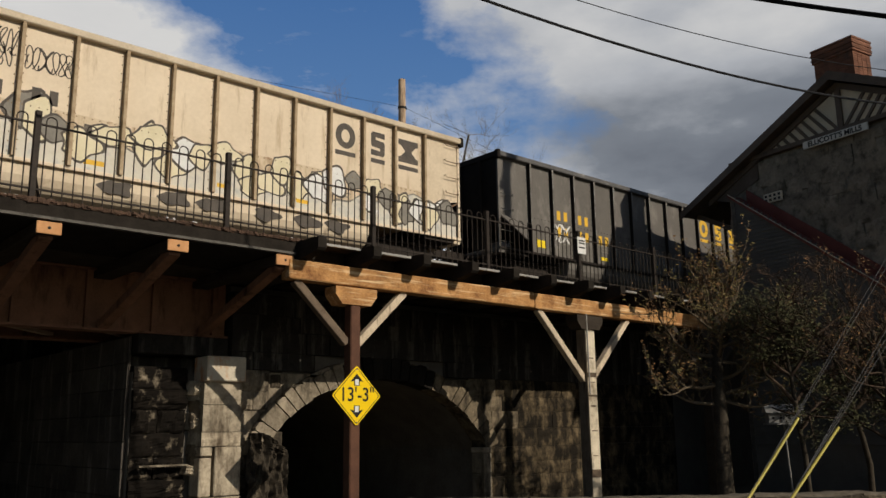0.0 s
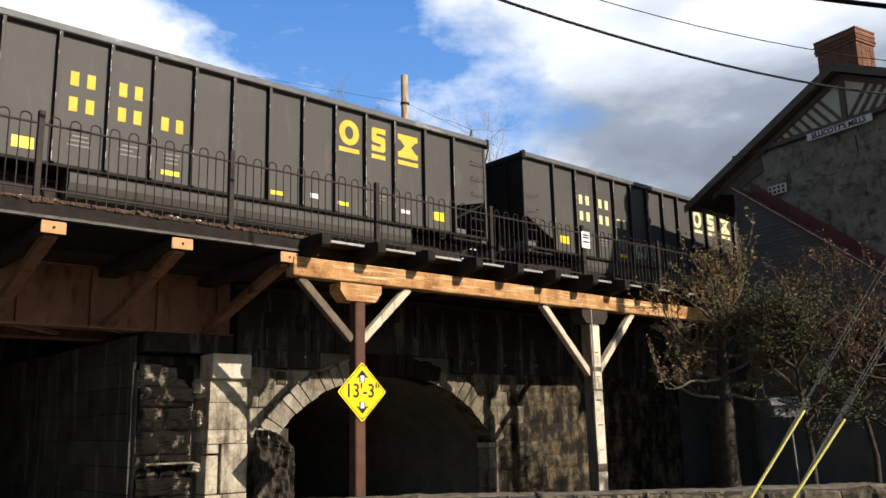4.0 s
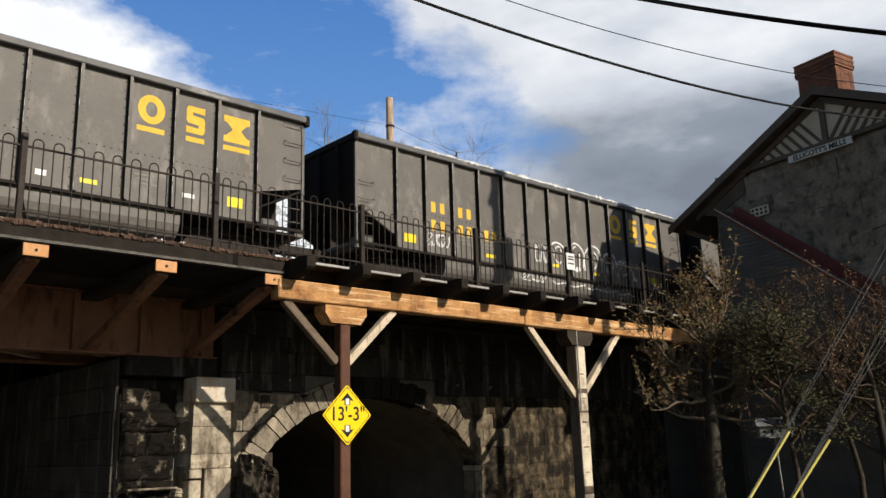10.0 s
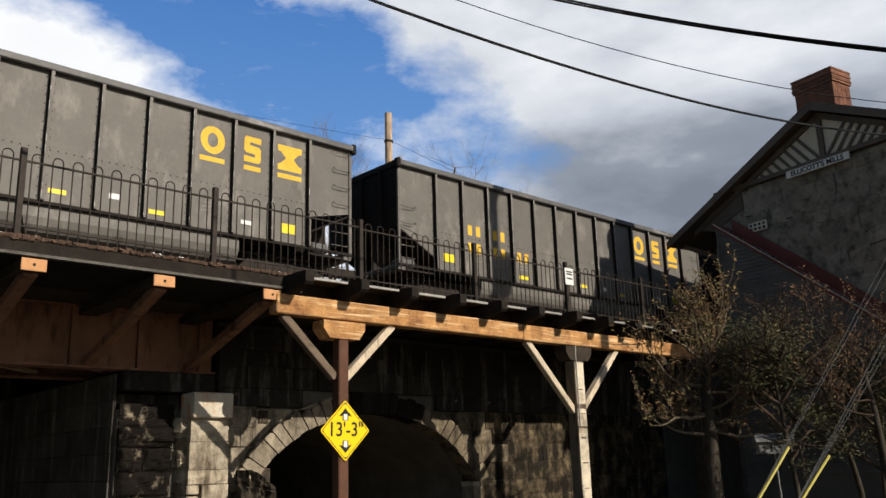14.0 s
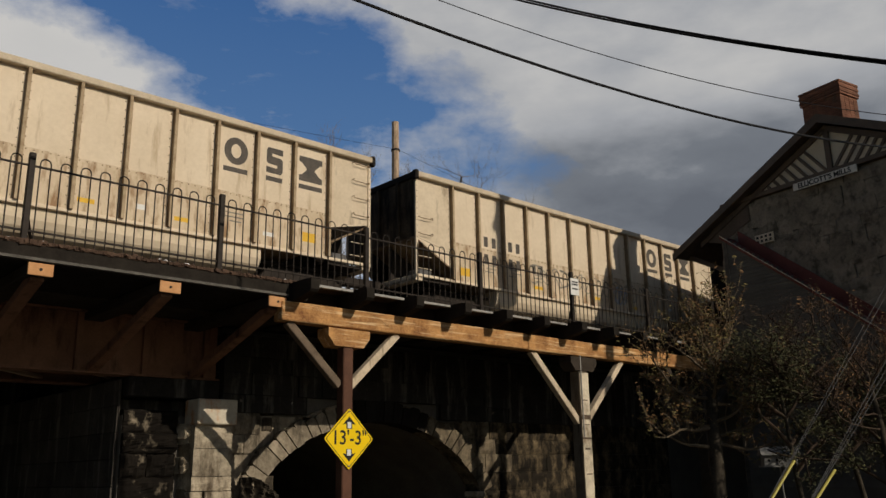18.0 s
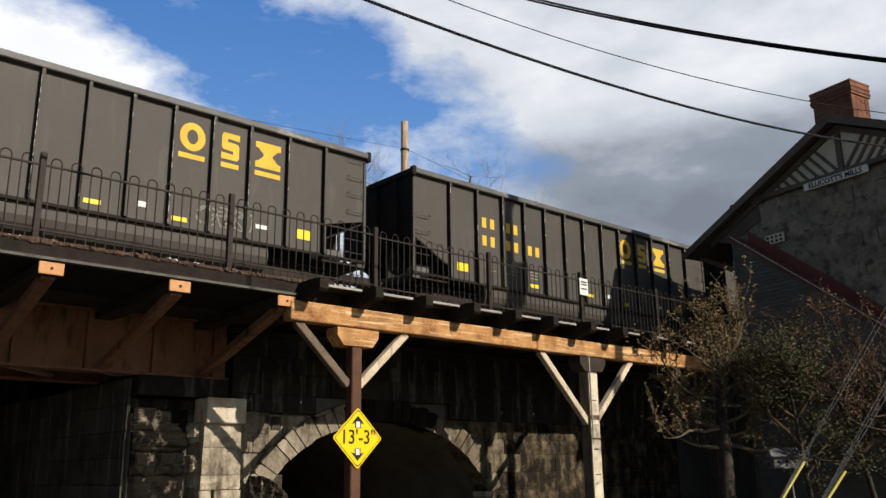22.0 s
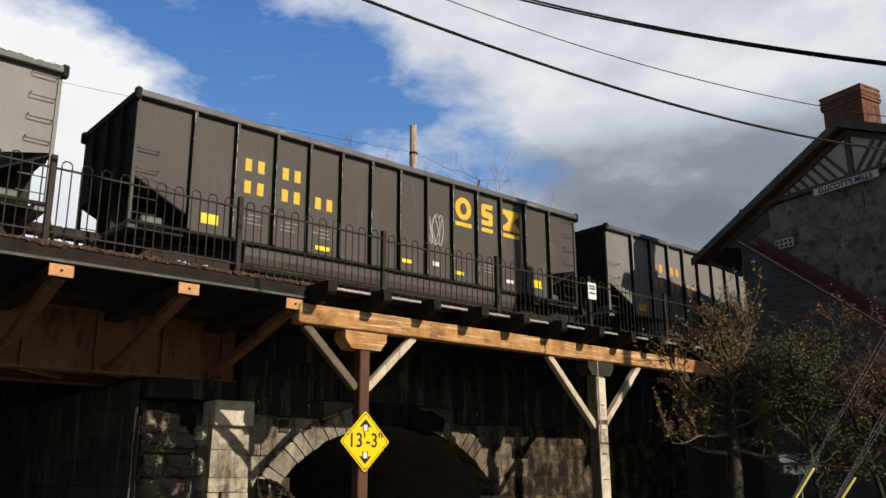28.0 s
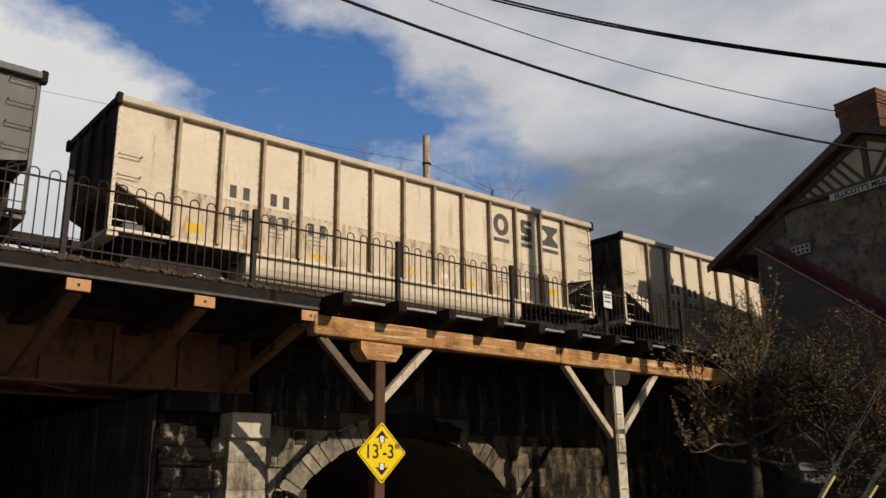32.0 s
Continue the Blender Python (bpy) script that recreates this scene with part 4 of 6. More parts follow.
def car_template(kind, tan):
    """An empty coal car: sheet sides between ribs, raking end bays, a tub between two trucks. The near side faces -y."""
    hl, p = HALF[kind], BAY[kind]
    faded, tan = tan == 2, tan == 1
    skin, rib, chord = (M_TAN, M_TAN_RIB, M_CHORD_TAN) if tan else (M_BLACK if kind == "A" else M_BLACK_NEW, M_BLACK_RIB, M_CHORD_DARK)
    c = thing("coal_car", "coal car", "railcar", "coal train")
    if faded:
        skin = M_FADED
    r1 = RIBS[kind][0]
    for s in (-1, 1):
        y = 1.62 * s
        side = [(-hl, 2.05), (r1, 1.75), (r1, 0.92), (-r1, 0.92), (-r1, 1.75), (hl, 2.05), (hl, 3.80), (-hl, 3.80)]
        part("side_sheet", Geo().prism(side, y - 0.012, y + 0.012), skin, c)
        part("top_chord", Geo().box(-hl - 0.05, hl + 0.05, y - 0.14 * (s < 0) - 0.02, y + 0.14 * (s > 0) + 0.02, 3.78, 3.94, 0.02), chord, c)
        part("side_sill", Geo().box(-hl, hl, min(y, y + 0.08 * s), max(y, y + 0.08 * s), 0.89, 0.965, 0.008), rib if not tan else skin, c)
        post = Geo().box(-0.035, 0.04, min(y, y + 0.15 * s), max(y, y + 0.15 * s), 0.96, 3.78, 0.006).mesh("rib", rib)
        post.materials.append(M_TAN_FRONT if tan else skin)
        # rib sides take the darker material as painted shade, the fronts do not
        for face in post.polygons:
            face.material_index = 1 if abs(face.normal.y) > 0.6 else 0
        if tan and s < 0:
            # the lower sheets lap up to a riveted seam
            for k in range(12):
                a, b = rib_at(kind, k) + 0.05, rib_at(kind, k + 1) - 0.045
                part("lower_sheet", Geo().box(a, b, y - 0.0130, y - 0.010, 0.97, 2.12), M_TAN_LOW, c, "rust-streaked lower sheet")
        if kind == "A" and s < 0:
            dots = Geo()
            for k in range(13):
                x = rib_at(kind, k)
                for j in range(14):
                    dots.box(x - 0.092, x - 0.070, y - 0.02, y - 0.01, 1.05 + 0.2 * j, 1.075 + 0.2 * j)
                    dots.box(x + 0.070, x + 0.092, y - 0.02, y - 0.01, 1.12 + 0.2 * j, 1.145 + 0.2 * j)
                for j in range(6 if k < 12 else 0):
                    dots.box(x + 0.10 + 0.16 * j, x + 0.126 + 0.16 * j, y - 0.020, y - 0.011, 2.065, 2.090)
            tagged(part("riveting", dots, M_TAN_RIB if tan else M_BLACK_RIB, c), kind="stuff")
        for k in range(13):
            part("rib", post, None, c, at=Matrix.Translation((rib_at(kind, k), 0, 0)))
        corner = Geo().box(-0.04, 0.04, min(y - 0.02 * s, y + 0.05 * s), max(y - 0.02 * s, y + 0.05 * s), 0.86, 3.80, 0.006).mesh("corner_post", skin)
        if tan and s < 0:
            for e in (-1, 1):
                lo, hi = (-hl, r1) if e < 0 else (-r1, hl)
                bay = [(lo + 0.09, 2.08 if e < 0 else 1.80), (hi - 0.06, 1.80 if e < 0 else 2.08), (hi - 0.06 - 0.03 * (e > 0), 3.76), (lo + 0.06, 3.76)]
                part("end_panel", Geo().prism(bay, y - 0.0135, y - 0.011), M_TAN_DIRTY, c, "coal-smudged end panel")
        rivets = Geo()
        for k in range(17):
            rivets.box(-0.012, 0.012, min(y, y + 0.055 * s), max(y, y + 0.055 * s), 0.98 + 0.17 * k, 1.004 + 0.17 * k)
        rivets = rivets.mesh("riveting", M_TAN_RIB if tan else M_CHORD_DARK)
        for e in (-1, 1):
            part("corner_post", corner, None, c, at=Matrix.Translation((e * (hl - 0.04), 0, 0)))
            tagged(part("riveting", rivets, None, c, at=Matrix.Translation((e * (hl - 0.04), 0, 0))), kind="stuff")
            for z in ((2.62, 2.15) if e < 0 else (3.68, 3.20, 2.73, 2.26)):
                a, b = e * (hl - 0.10), e * (hl - 0.58)
                yo = y + 0.11 * s
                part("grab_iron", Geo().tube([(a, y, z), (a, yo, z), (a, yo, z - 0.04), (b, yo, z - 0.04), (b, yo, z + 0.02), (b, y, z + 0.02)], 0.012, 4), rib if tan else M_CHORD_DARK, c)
            part("ladder_stile", Geo().beam((e * (hl - 0.62), y, 0.9), (e * (hl - 0.62), y, 2.0), 0.05, 0.05), skin, c)
            for z in (1.15, 1.5):
                part("ladder_rung", Geo().tube([(e * (hl - 0.05), y, z), (e * (hl - 0.62), y, z)], 0.013, 4), skin, c)
    for e in (-1, 1):
        x = e * hl
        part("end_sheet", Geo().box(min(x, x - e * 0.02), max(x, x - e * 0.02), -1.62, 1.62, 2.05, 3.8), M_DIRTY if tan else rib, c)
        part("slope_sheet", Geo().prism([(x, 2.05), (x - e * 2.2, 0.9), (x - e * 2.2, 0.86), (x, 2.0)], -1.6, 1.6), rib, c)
        part("end_chord", Geo().box(min(x - e * 0.03, x + e * 0.06), max(x - e * 0.03, x + e * 0.06), -1.76, 1.76, 3.76, 3.96, 0.03), M_BLACK_RIB, c)
        part("end_sill", Geo().box(min(x, x - e * 0.25), max(x, x - e * 0.25), -1.65, 1.65, 0.78, 0.96, 0.015), skin, c)
        for yy in (-1.70, 1.70):
            part("corner_casting", Geo().box(min(x - e * 0.05, x + e * 0.09), max(x - e * 0.05, x + e * 0.09), yy - 0.09, yy + 0.09, 3.70, 3.985, 0.03), M_BLACK_RIB, c)
        for yy in (-0.9, 0.0, 0.9):
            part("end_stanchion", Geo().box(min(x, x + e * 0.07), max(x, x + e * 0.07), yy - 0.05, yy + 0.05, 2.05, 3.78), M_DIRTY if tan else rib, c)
        part("end_strut", Geo().beam((x - e * 0.12, -0.7, 0.95), (x - e * 0.12, -0.7, 2.0), 0.1, 0.1), rib, c)
        part("end_strut", Geo().beam((x - e * 0.12, 0.7, 0.95), (x - e * 0.12, 0.7, 2.0), 0.1, 0.1), rib, c)
        for yy in (-0.42, 0.42):
            part("draft_web", Geo().prism([(x - e * 0.08, 0.95), (x - e * 0.08, 1.98), (x - e * 2.1, 0.95)], yy - 0.01, yy + 0.01), M_TRUCK, c)
        part("brake_cylinder", Geo().tube([(x - e * 0.7, -0.85, 1.15), (x - e * 1.25, -0.85, 1.15)], 0.16, 12), M_TRUCK, c)
        part("platform", Geo().box(min(x, x - e * 1.3), max(x, x - e * 1.3), -1.6, 1.6, 0.80, 0.86), M_TRUCK, c)
        part("air_hose", Geo().tube([(x + e * 0.05, -0.35, 0.85), (x + e * 0.3, -0.35, 0.55), (x + e * 0.75, -0.3, 0.5)], 0.03, 6), M_TRUCK, c)
        part("coupler", Geo().box(min(x, x + e * 0.8), max(x, x + e * 0.8), -0.12, 0.12, 0.72, 0.98, 0.03), M_TRUCK, c)
        part("brake_box", Geo().box(min(x - e * 0.45, x - e * 0.95), max(x - e * 0.45, x - e * 0.95), -1.25, -0.75, 1.0, 1.25, 0.04), M_CHORD_DARK, c)
        t = part("truck", Geo().box(-0.25, 0.25, -1.1, 1.1, 0.35, 0.72, 0.04), M_TRUCK, c, at=Matrix.Translation((e * (hl - 1.75), 0, 0)))
        for ys in (-1.02, 1.02):
            frame_side = [(-1.2, 0.36), (-0.95, 0.62), (-0.35, 0.70), (0.35, 0.70), (0.95, 0.62), (1.2, 0.36), (0.9, 0.34), (0.45, 0.18), (-0.45, 0.18), (-0.9, 0.34)]
            part("side_frame", Geo().prism(frame_side, ys - 0.08, ys + 0.08), M_TRUCK, t)
            for xs in (-0.88, 0.88):
                yw = 0.74 if ys > 0 else -0.74
                part("wheel", Geo().tube([(xs, yw - 0.07, 0.42), (xs, yw + 0.07, 0.42)], 0.42, 20), M_TRUCK, t, smooth=False)
    half_tub = [(1.0, 0.26), (1.24, 0.29), (1.42, 0.37), (1.54, 0.49), (1.60, 0.64), (1.60, 0.90)]
    tub = [(-a, b) for a, b in half_tub[::-1]] + half_tub
    part("tub", Geo().prism(tub, -4.5, 4.5, "x"), M_TAN_DIRTY if tan else skin, c)
    part("centre_sill", Geo().box(-hl, hl, -0.3, 0.3, 0.55, 0.92, 0.02), M_TRUCK, c)
    part("brake_pipe", Geo().tube([(-hl + 0.3, -1.2, 0.7), (hl - 0.3, -1.2, 0.7)], 0.04, 6), M_TRUCK, c)
    part("floor", Geo().box(-hl + 2.2, hl - 2.2, -1.6, 1.6, 0.90, 0.93), rib, c)
    return c


def bars(x, z, w, h, geo, y=-1.636, lean=0.0):
    geo.box(x - w / 2, x + w / 2, y, y + 0.004, z - h / 2, z + h / 2)


def emblem(c, kind, blanks, paint):
    """Three plain painted blocks with a bar under each: a ringed one, a notched one and a waisted one."""
    y0, y1 = -1.638, -1.633
    z0, z1, zm = 2.84, 3.50, 3.17
    w = 0.31
    x = rib_at(kind, 10.5 - blanks)
    ring, n = Geo(), 20
    turn = [(math.cos(2 * math.pi * k / n), math.sin(2 * math.pi * k / n)) for k in range(n)]
    vs = [(x + q * a, y, zm + r * c) for y in (y0, y1) for q, r in ((0.315, 0.345), (0.135, 0.18)) for a, c in turn]
    fs = []
    for k in range(n):
        m = (k + 1) % n
        fs += [(k, m, n + m, n + k), (2 * n + k, 3 * n + k, 3 * n + m, 2 * n + m), (k, 2 * n + k, 2 * n + m, m), (n + k, n + m, 3 * n + m, 3 * n + k)]
    ring.add(vs, fs)
    part("emblem_block", ring, paint, c, "ring-shaped painted block")
    x = rib_at(kind, 11.5 - blanks)
    b0, b1 = w * 0.74, w * 0.24
    edge = [(-b0, z0), (b0 * 0.8, z0), (b0, z0 + 0.07), (b0, zm + 0.03), (b0 * 0.8, zm + 0.09), (-b1, zm + 0.11), (-b1, zm + 0.19), (b0, zm + 0.17), (b0, z1), (-b0 * 0.8, z1), (-b0, z1 - 0.07), (-b0, zm - 0.03), (-b0 * 0.8, zm - 0.09), (b1, zm - 0.11), (b1, zm - 0.19), (-b0, zm - 0.17)]
    part("emblem_block", Geo().prism([(x + a, c) for a, c in edge], y0, y1), paint, c, "notched painted block")
    x = rib_at(kind, 12.5 - blanks)
    half = [(w * 1.12, z1), (w * 1.12, z1 - 0.15), (w * 0.86, z1 - 0.17), (w * 0.40, zm + 0.02), (w * 0.40, zm - 0.02), (w * 0.86, z0 + 0.17), (w * 1.12, z0 + 0.15), (w * 1.12, z0)]
    part("emblem_block", Geo().prism([(x + a, z) for a, z in half] + [(x - a, z) for a, z in half[::-1]], y0, y1), paint, c, "waisted painted block")
    for k, wide in ((0, 0.64), (1, 0.46), (2, 0.70)):
        g = Geo()
        bars(rib_at(kind, 10.5 - blanks + k), 2.69, wide, 0.12, g)
        part("emblem_bar", g, paint, c)


def plain_marks(c, kind, paint, rnd, tan):
    """Plain bars where the car carries its lettering, and its small reflectors."""
    high = ((2.34, (1, 2)), (1.80, (1, 2, 3))) if kind == "A" else ((2.86, (1, 2)), (2.30, (1, 2, 3)))
    for zc, groups in high:
        for k in groups:
            for d in (-0.17, 0.17):
                g = Geo()
                bars(rib_at(kind, k + 0.5) + d, zc, 0.17, 0.31, g)
                part("mark_bar", g, paint, c)
    spots = [(0.5, 1.32, 0.42, 0.24, M_BRIGHT), (3.5, 1.18, 0.42, 0.11, M_BRIGHT), (6.3, 1.22, 0.36, 0.10, M_BRIGHT), (8.3, 1.20, 0.36, 0.10, M_BRIGHT), (11.5, 1.34, 0.40, 0.24, M_BRIGHT), (7.4, 1.30, 0.22, 0.12, M_WHITE), (10.4, 1.30, 0.30, 0.10, M_WHITE)]
    for k, z, w, h, m in spots:
        g = Geo()
        bars(rib_at(kind, k), z + rnd.uniform(-0.05, 0.05), w, h, g)
        part("reflector", g, M_YELLOW if tan and m is M_BRIGHT else m, c)
    for k in (1.5, 2.5, 3.5, 9.5):
        for j in range(3):
            g = Geo()
            bars(rib_at(kind, k) + rnd.uniform(-0.1, 0.1), 1.62 - 0.10 * j, rnd.uniform(0.3, 0.5), 0.03, g)
            part("stencil_bar", g, M_GREY_TAG, c)


def hl_of(kind):
    return HALF[kind]


def scrawl(c, x0, x1, z0, z1, material, seed, n=5, r=0.02, y=-1.6375):
    """Sprayed strokes: loops and zigzags that spell nothing."""
    rnd = random.Random(seed)
    for k in range(n):
        cx, cz = x0 + (x1 - x0) * (k + 0.5) / n, (z0 + z1) / 2
        w, h = 0.55 * (x1 - x0) / n, 0.5 * (z1 - z0)
        a, q, b = rnd.uniform(0, 6), rnd.choice((1, 2, 3)), rnd.uniform(0, 6)
        pts = [(cx + w * math.sin(q * t + a) * rnd.uniform(0.85, 1.1), cz + h * math.sin(t * 1.6 + b)) for t in np.linspace(0, 4.4, 22)]
        vs = []
        for i, (xa, za) in enumerate(pts):
            q, o = pts[min(i + 1, len(pts) - 1)], pts[max(i - 1, 0)]
            d = Vector((q[0] - o[0], q[1] - o[1]))
            s = Vector((-d.y, d.x)).normalized() * r
            vs += [(xa + s.x, y, za + s.y), (xa - s.x, y, za - s.y)]
        g = Geo().add(vs, [(2 * i, 2 * i + 1, 2 * i + 3, 2 * i + 2) for i in range(len(pts) - 1)])
        part("sprayed_stroke", g, material, c)


def bubbles(c, x0, x1, z0, z1, fill, line, seed, n=7):
    """A row of swollen sprayed shapes with an outline."""
    rnd = random.Random(seed)
    for k in range(n):
        cx = x0 + (x1 - x0) * (k + 0.5) / n
        w = 0.62 * (x1 - x0) / n
        lo, hi = z0 + rnd.uniform(-0.05, 0.1), z1 - rnd.uniform(0, 0.35) * (z1 - z0)
        ph = rnd.uniform(0, 6)
        ring = [((math.cos(t) * (1 + 0.22 * math.sin(3 * t + ph))), math.sin(t) * (1 + 0.15 * math.sin(2 * t + ph))) for t in np.linspace(0, 2 * math.pi, 22)[:-1]]
        for s, y, m, nm in ((1.0, -1.6345 - 0.0008 * (k % 2), line, "sprayed_outline"), (0.84, -1.6365 - 0.0008 * (k % 2), fill, "sprayed_fill"), (0.3, -1.6385, line, "sprayed_outline")):
            g = Geo().add([(cx + w * s * a, y, (lo + hi) / 2 + (hi - lo) / 2 * s * b) for a, b in ring], [tuple(range(21))])
            part(nm, g, m, c)


def stroke(c, pts, r, material, y=-1.6375):
    """One sprayed line of even width."""
    vs = []
    for i, (xa, za) in enumerate(pts):
        q, o = pts[min(i + 1, len(pts) - 1)], pts[max(i - 1, 0)]
        s = Vector((o[1] - q[1], q[0] - o[0])).normalized() * r
        vs += [(xa + s.x, y, za + s.y), (xa - s.x, y, za - s.y)]
    part("sprayed_stroke", Geo().add(vs, [(2 * i, 2 * i + 1, 2 * i + 3, 2 * i + 2) for i in range(len(pts) - 1)]), material, c)


def tall_outlines(c, x0, x1, z0, z1, n, seed):
    """A row of tall swollen shapes in white outline, each with an inner line, that run down over the tub."""
    rnd = random.Random(seed)
    step = (x1 - x0) / n
    for k in range(n):
        cx, w = x0 + step * (k + 0.5), step * rnd.uniform(0.46, 0.56)
        top, foot, lean = z1 - rnd.uniform(0, 0.35), z0 + rnd.uniform(0, 0.2), rnd.uniform(-0.10, 0.10)
        over = [(cx - w * math.cos(t) * (1 + 0.10 * math.sin(3 * t + k)) + lean * math.sin(t), foot + (top - foot) * min(1.0, math.sin(t) ** 0.55)) for t in np.linspace(0.03, math.pi - 0.03, 22)]
        stroke(c, over, 0.030, M_WHITE)
        mid = (top + foot) / 2
        loop = [(cx + 0.42 * w * math.cos(t) + 0.5 * lean, mid + 0.05 + (0.30 + 0.12 * (k % 2)) * (top - foot) * math.sin(t) * (1 + 0.2 * math.cos(t + k))) for t in np.linspace(0.4 + k, 5.6 + k, 20)]
        stroke(c, loop, 0.022, M_WHITE, -1.6380)
        stroke(c, [(cx - w * 0.8, 0.70 + rnd.uniform(-0.05, 0.1)), (cx - 0.3 * w, 0.66), (cx + 0.3 * w, 0.72), (cx + w * 0.9, 0.68 + rnd.uniform(-0.05, 0.1))], 0.020, M_WHITE, -1.6025)


def blob(cx, cz, w, h, y, rnd, k=26):
    ph, q = rnd.uniform(0, 6), rnd.choice((2, 3))
    return Geo().add([(cx + w * math.cos(t) * (1 + 0.25 * math.sin(q * t + ph)), y, cz + h * math.sin(t) * (1 + 0.2 * math.sin((q + 1) * t + ph))) for t in np.linspace(0, 2 * math.pi, k, endpoint=False)], [tuple(range(k))])


def mural(c, x0, x1, seed):
    """Overlapping sprayed shapes in cream, white and grey along the foot of the side."""
    rnd = random.Random(seed)
    fills = (M_CREAM, M_CREAM, M_WHITE, M_CREAM, M_GREY_TAG)
    # the ground coat with its wavy upper edge
    xs = np.linspace(x0 - 2.2, x1, 90)
    top = [1.62 + 0.22 * math.sin(1.3 * x) + 0.12 * math.sin(3.1 * x + 1) + 0.06 * math.sin(7.7 * x) for x in xs]
    for lift, y, m, nm in ((0.045, -1.6336, M_GREY_TAG, "sprayed_outline"), (0.0, -1.6341, M_PALE_CREAM, "sprayed_fill")):
        part(nm, Geo().add([(x, y, 0.98) for x in xs] + [(x, y, z + lift) for x, z in zip(xs, top)], [(i, i + 1, 91 + i, 90 + i) for i in range(89)]), m, c)
    for k in range(30):
        cx = x0 + (x1 - x0) * (k + rnd.uniform(0, 1)) / 30
        w, h = rnd.uniform(0.24, 0.52), rnd.uniform(0.24, 0.50)
        cz = 0.98 + h * 1.12 + rnd.uniform(0, 0.9) * (1.05 - 2 * 0.46 * h) * (0.6 if k > 22 else 1.0)
        y = -1.6348 - 0.0012 * (k % 4)
        part("sprayed_outline", blob(cx, cz, w, h, y, random.Random(seed + k)), M_DARKLET, c)
        part("sprayed_fill", blob(cx, cz, w * 0.86, h * 0.86, y - 0.0006, random.Random(seed + k)), fills[rnd.randrange(5)], c)
    for k in range(6):
        part("sprayed_fill", blob(x0 + 2.2 + 1.1 * k + rnd.uniform(-0.3, 0.3), 0.70, 0.36, 0.16, -1.6025, rnd), M_DARKLET, c)


def flames(c, x0, x1, z0, seed):
    """Gold sprayed tongues rising from the sill, with dark strokes between."""
    rnd = random.Random(seed)
    n = 17
    for k in range(n):
        cx, w = x0 + (x1 - x0) * (k + 0.5) / n, 0.72 * (x1 - x0) / n
        top = z0 + rnd.uniform(0.65, 1.15)
        tongue = [(cx - w, z0), (cx + w, z0), (cx + w * rnd.uniform(0.5, 1.0), z0 + 0.45 * (top - z0)), (cx + w * rnd.uniform(-0.5, 0.6), top), (cx - w * rnd.uniform(0.6, 1.0), z0 + 0.5 * (top - z0))]
        part("sprayed_fill", Geo().prism(tongue, -1.6345 - 0.0008 * (k % 3), -1.633), M_BUFF_TAG, c)
        if k % 2:
            part("sprayed_stroke", Geo().prism([(cx - 0.02, z0 + 0.08), (cx + 0.03, z0 + 0.08), (cx + 0.05, top - 0.25), (cx + 0.01, top - 0.2)], -1.639, -1.6375), M_BLACK_RIB, c)


def smear(c, x0, x1, z0, z1, seed):
    """A rolled-on white patch with a ragged top."""
    rnd = random.Random(seed)
    n = 14
    top = [(x1 - (x1 - x0) * i / n, z1 - rnd.uniform(0, 0.22)) for i in range(n + 1)]
    part("sprayed_fill", Geo().prism([(x0, z0), (x1, z0)] + top, -1.6365, -1.634), M_WHITE, c, "rolled white paint patch")


def top_crust(c, kind, x0, x1, seed):
    """Pale flaking scale along the top chord, thick in places."""
    rnd = random.Random(seed)
    g = Geo()
    for _ in range(int(95 * (x1 - x0))):
        x = rnd.uniform(x0, x1)
        heap = 0.55 + 0.9 * abs(noise.noise(Vector((x * 1.3, seed, 0.0))))
        s = rnd.uniform(0.012, 0.044) * heap
        z = 3.955 + rnd.uniform(-0.045, 0.055) * heap
        g.box(-s * 1.7, s * 1.7, -s, s * 1.6, -s * 0.9, s * 0.9, 0.004, pose(x, (-1.772 if z < 3.93 else -1.72) + rnd.uniform(0, 0.03), z, rnd.uniform(-25, 25), rnd.uniform(-20, 20), rnd.uniform(-20, 20)))
    tagged(part("scale_crust", g, M_WHITE, c), "pale flaking scale", "", "", "stuff")


def worn_ribs(c, kind, seed):
    """Pale chips where the paint has gone from the edges of the ribs."""
    rnd = random.Random(seed)
    g = Geo()
    for k in range(13):
        x, much = rib_at(kind, k), rnd.choice((0.15, 0.35, 0.7))
        z = 1.0
        while z < 3.74:
            h = rnd.uniform(0.03, 0.22)
            if rnd.random() < much * (0.6 + 0.2 * z):
                w = rnd.uniform(0.006, 0.016)
                g.box(x - 0.034, x - 0.034 + w, -1.7735, -1.7695, z, min(z + h, 3.76))
            z += h + rnd.uniform(0.01, 0.16)
    tagged(part("worn_edge", g, M_PALE_GREY, c, "pale worn edges"), kind="stuff")


# panel from, panel to, low, high, paint, strokes, half width
W, G = M_WHITE, M_GREY_TAG
TAGS = {}
TAGS[-1] = ((1.08, 1.95, 3.05, 3.60, M_DARKLET, 8, 0.013), (1.12, 1.85, 2.80, 3.20, M_DARKLET, 5, 0.013), (2.1, 2.95, 2.85, 3.35, M_DARKLET, 7, 0.013), (0.2, 0.9, 2.9, 3.4, M_DARKLET, 5, 0.013))
TAGS[0] = ((1.05, 1.85, 1.45, 2.05, W, 4, 0.02), (6.3, 7.2, 1.2, 1.75, M_PALE_GREY, 5, 0.018), (7.3, 8.0, 1.2, 1.6, M_BLUE_TAG, 4, 0.018), (9.9, 10.6, 1.1, 1.6, W, 4, 0.016))
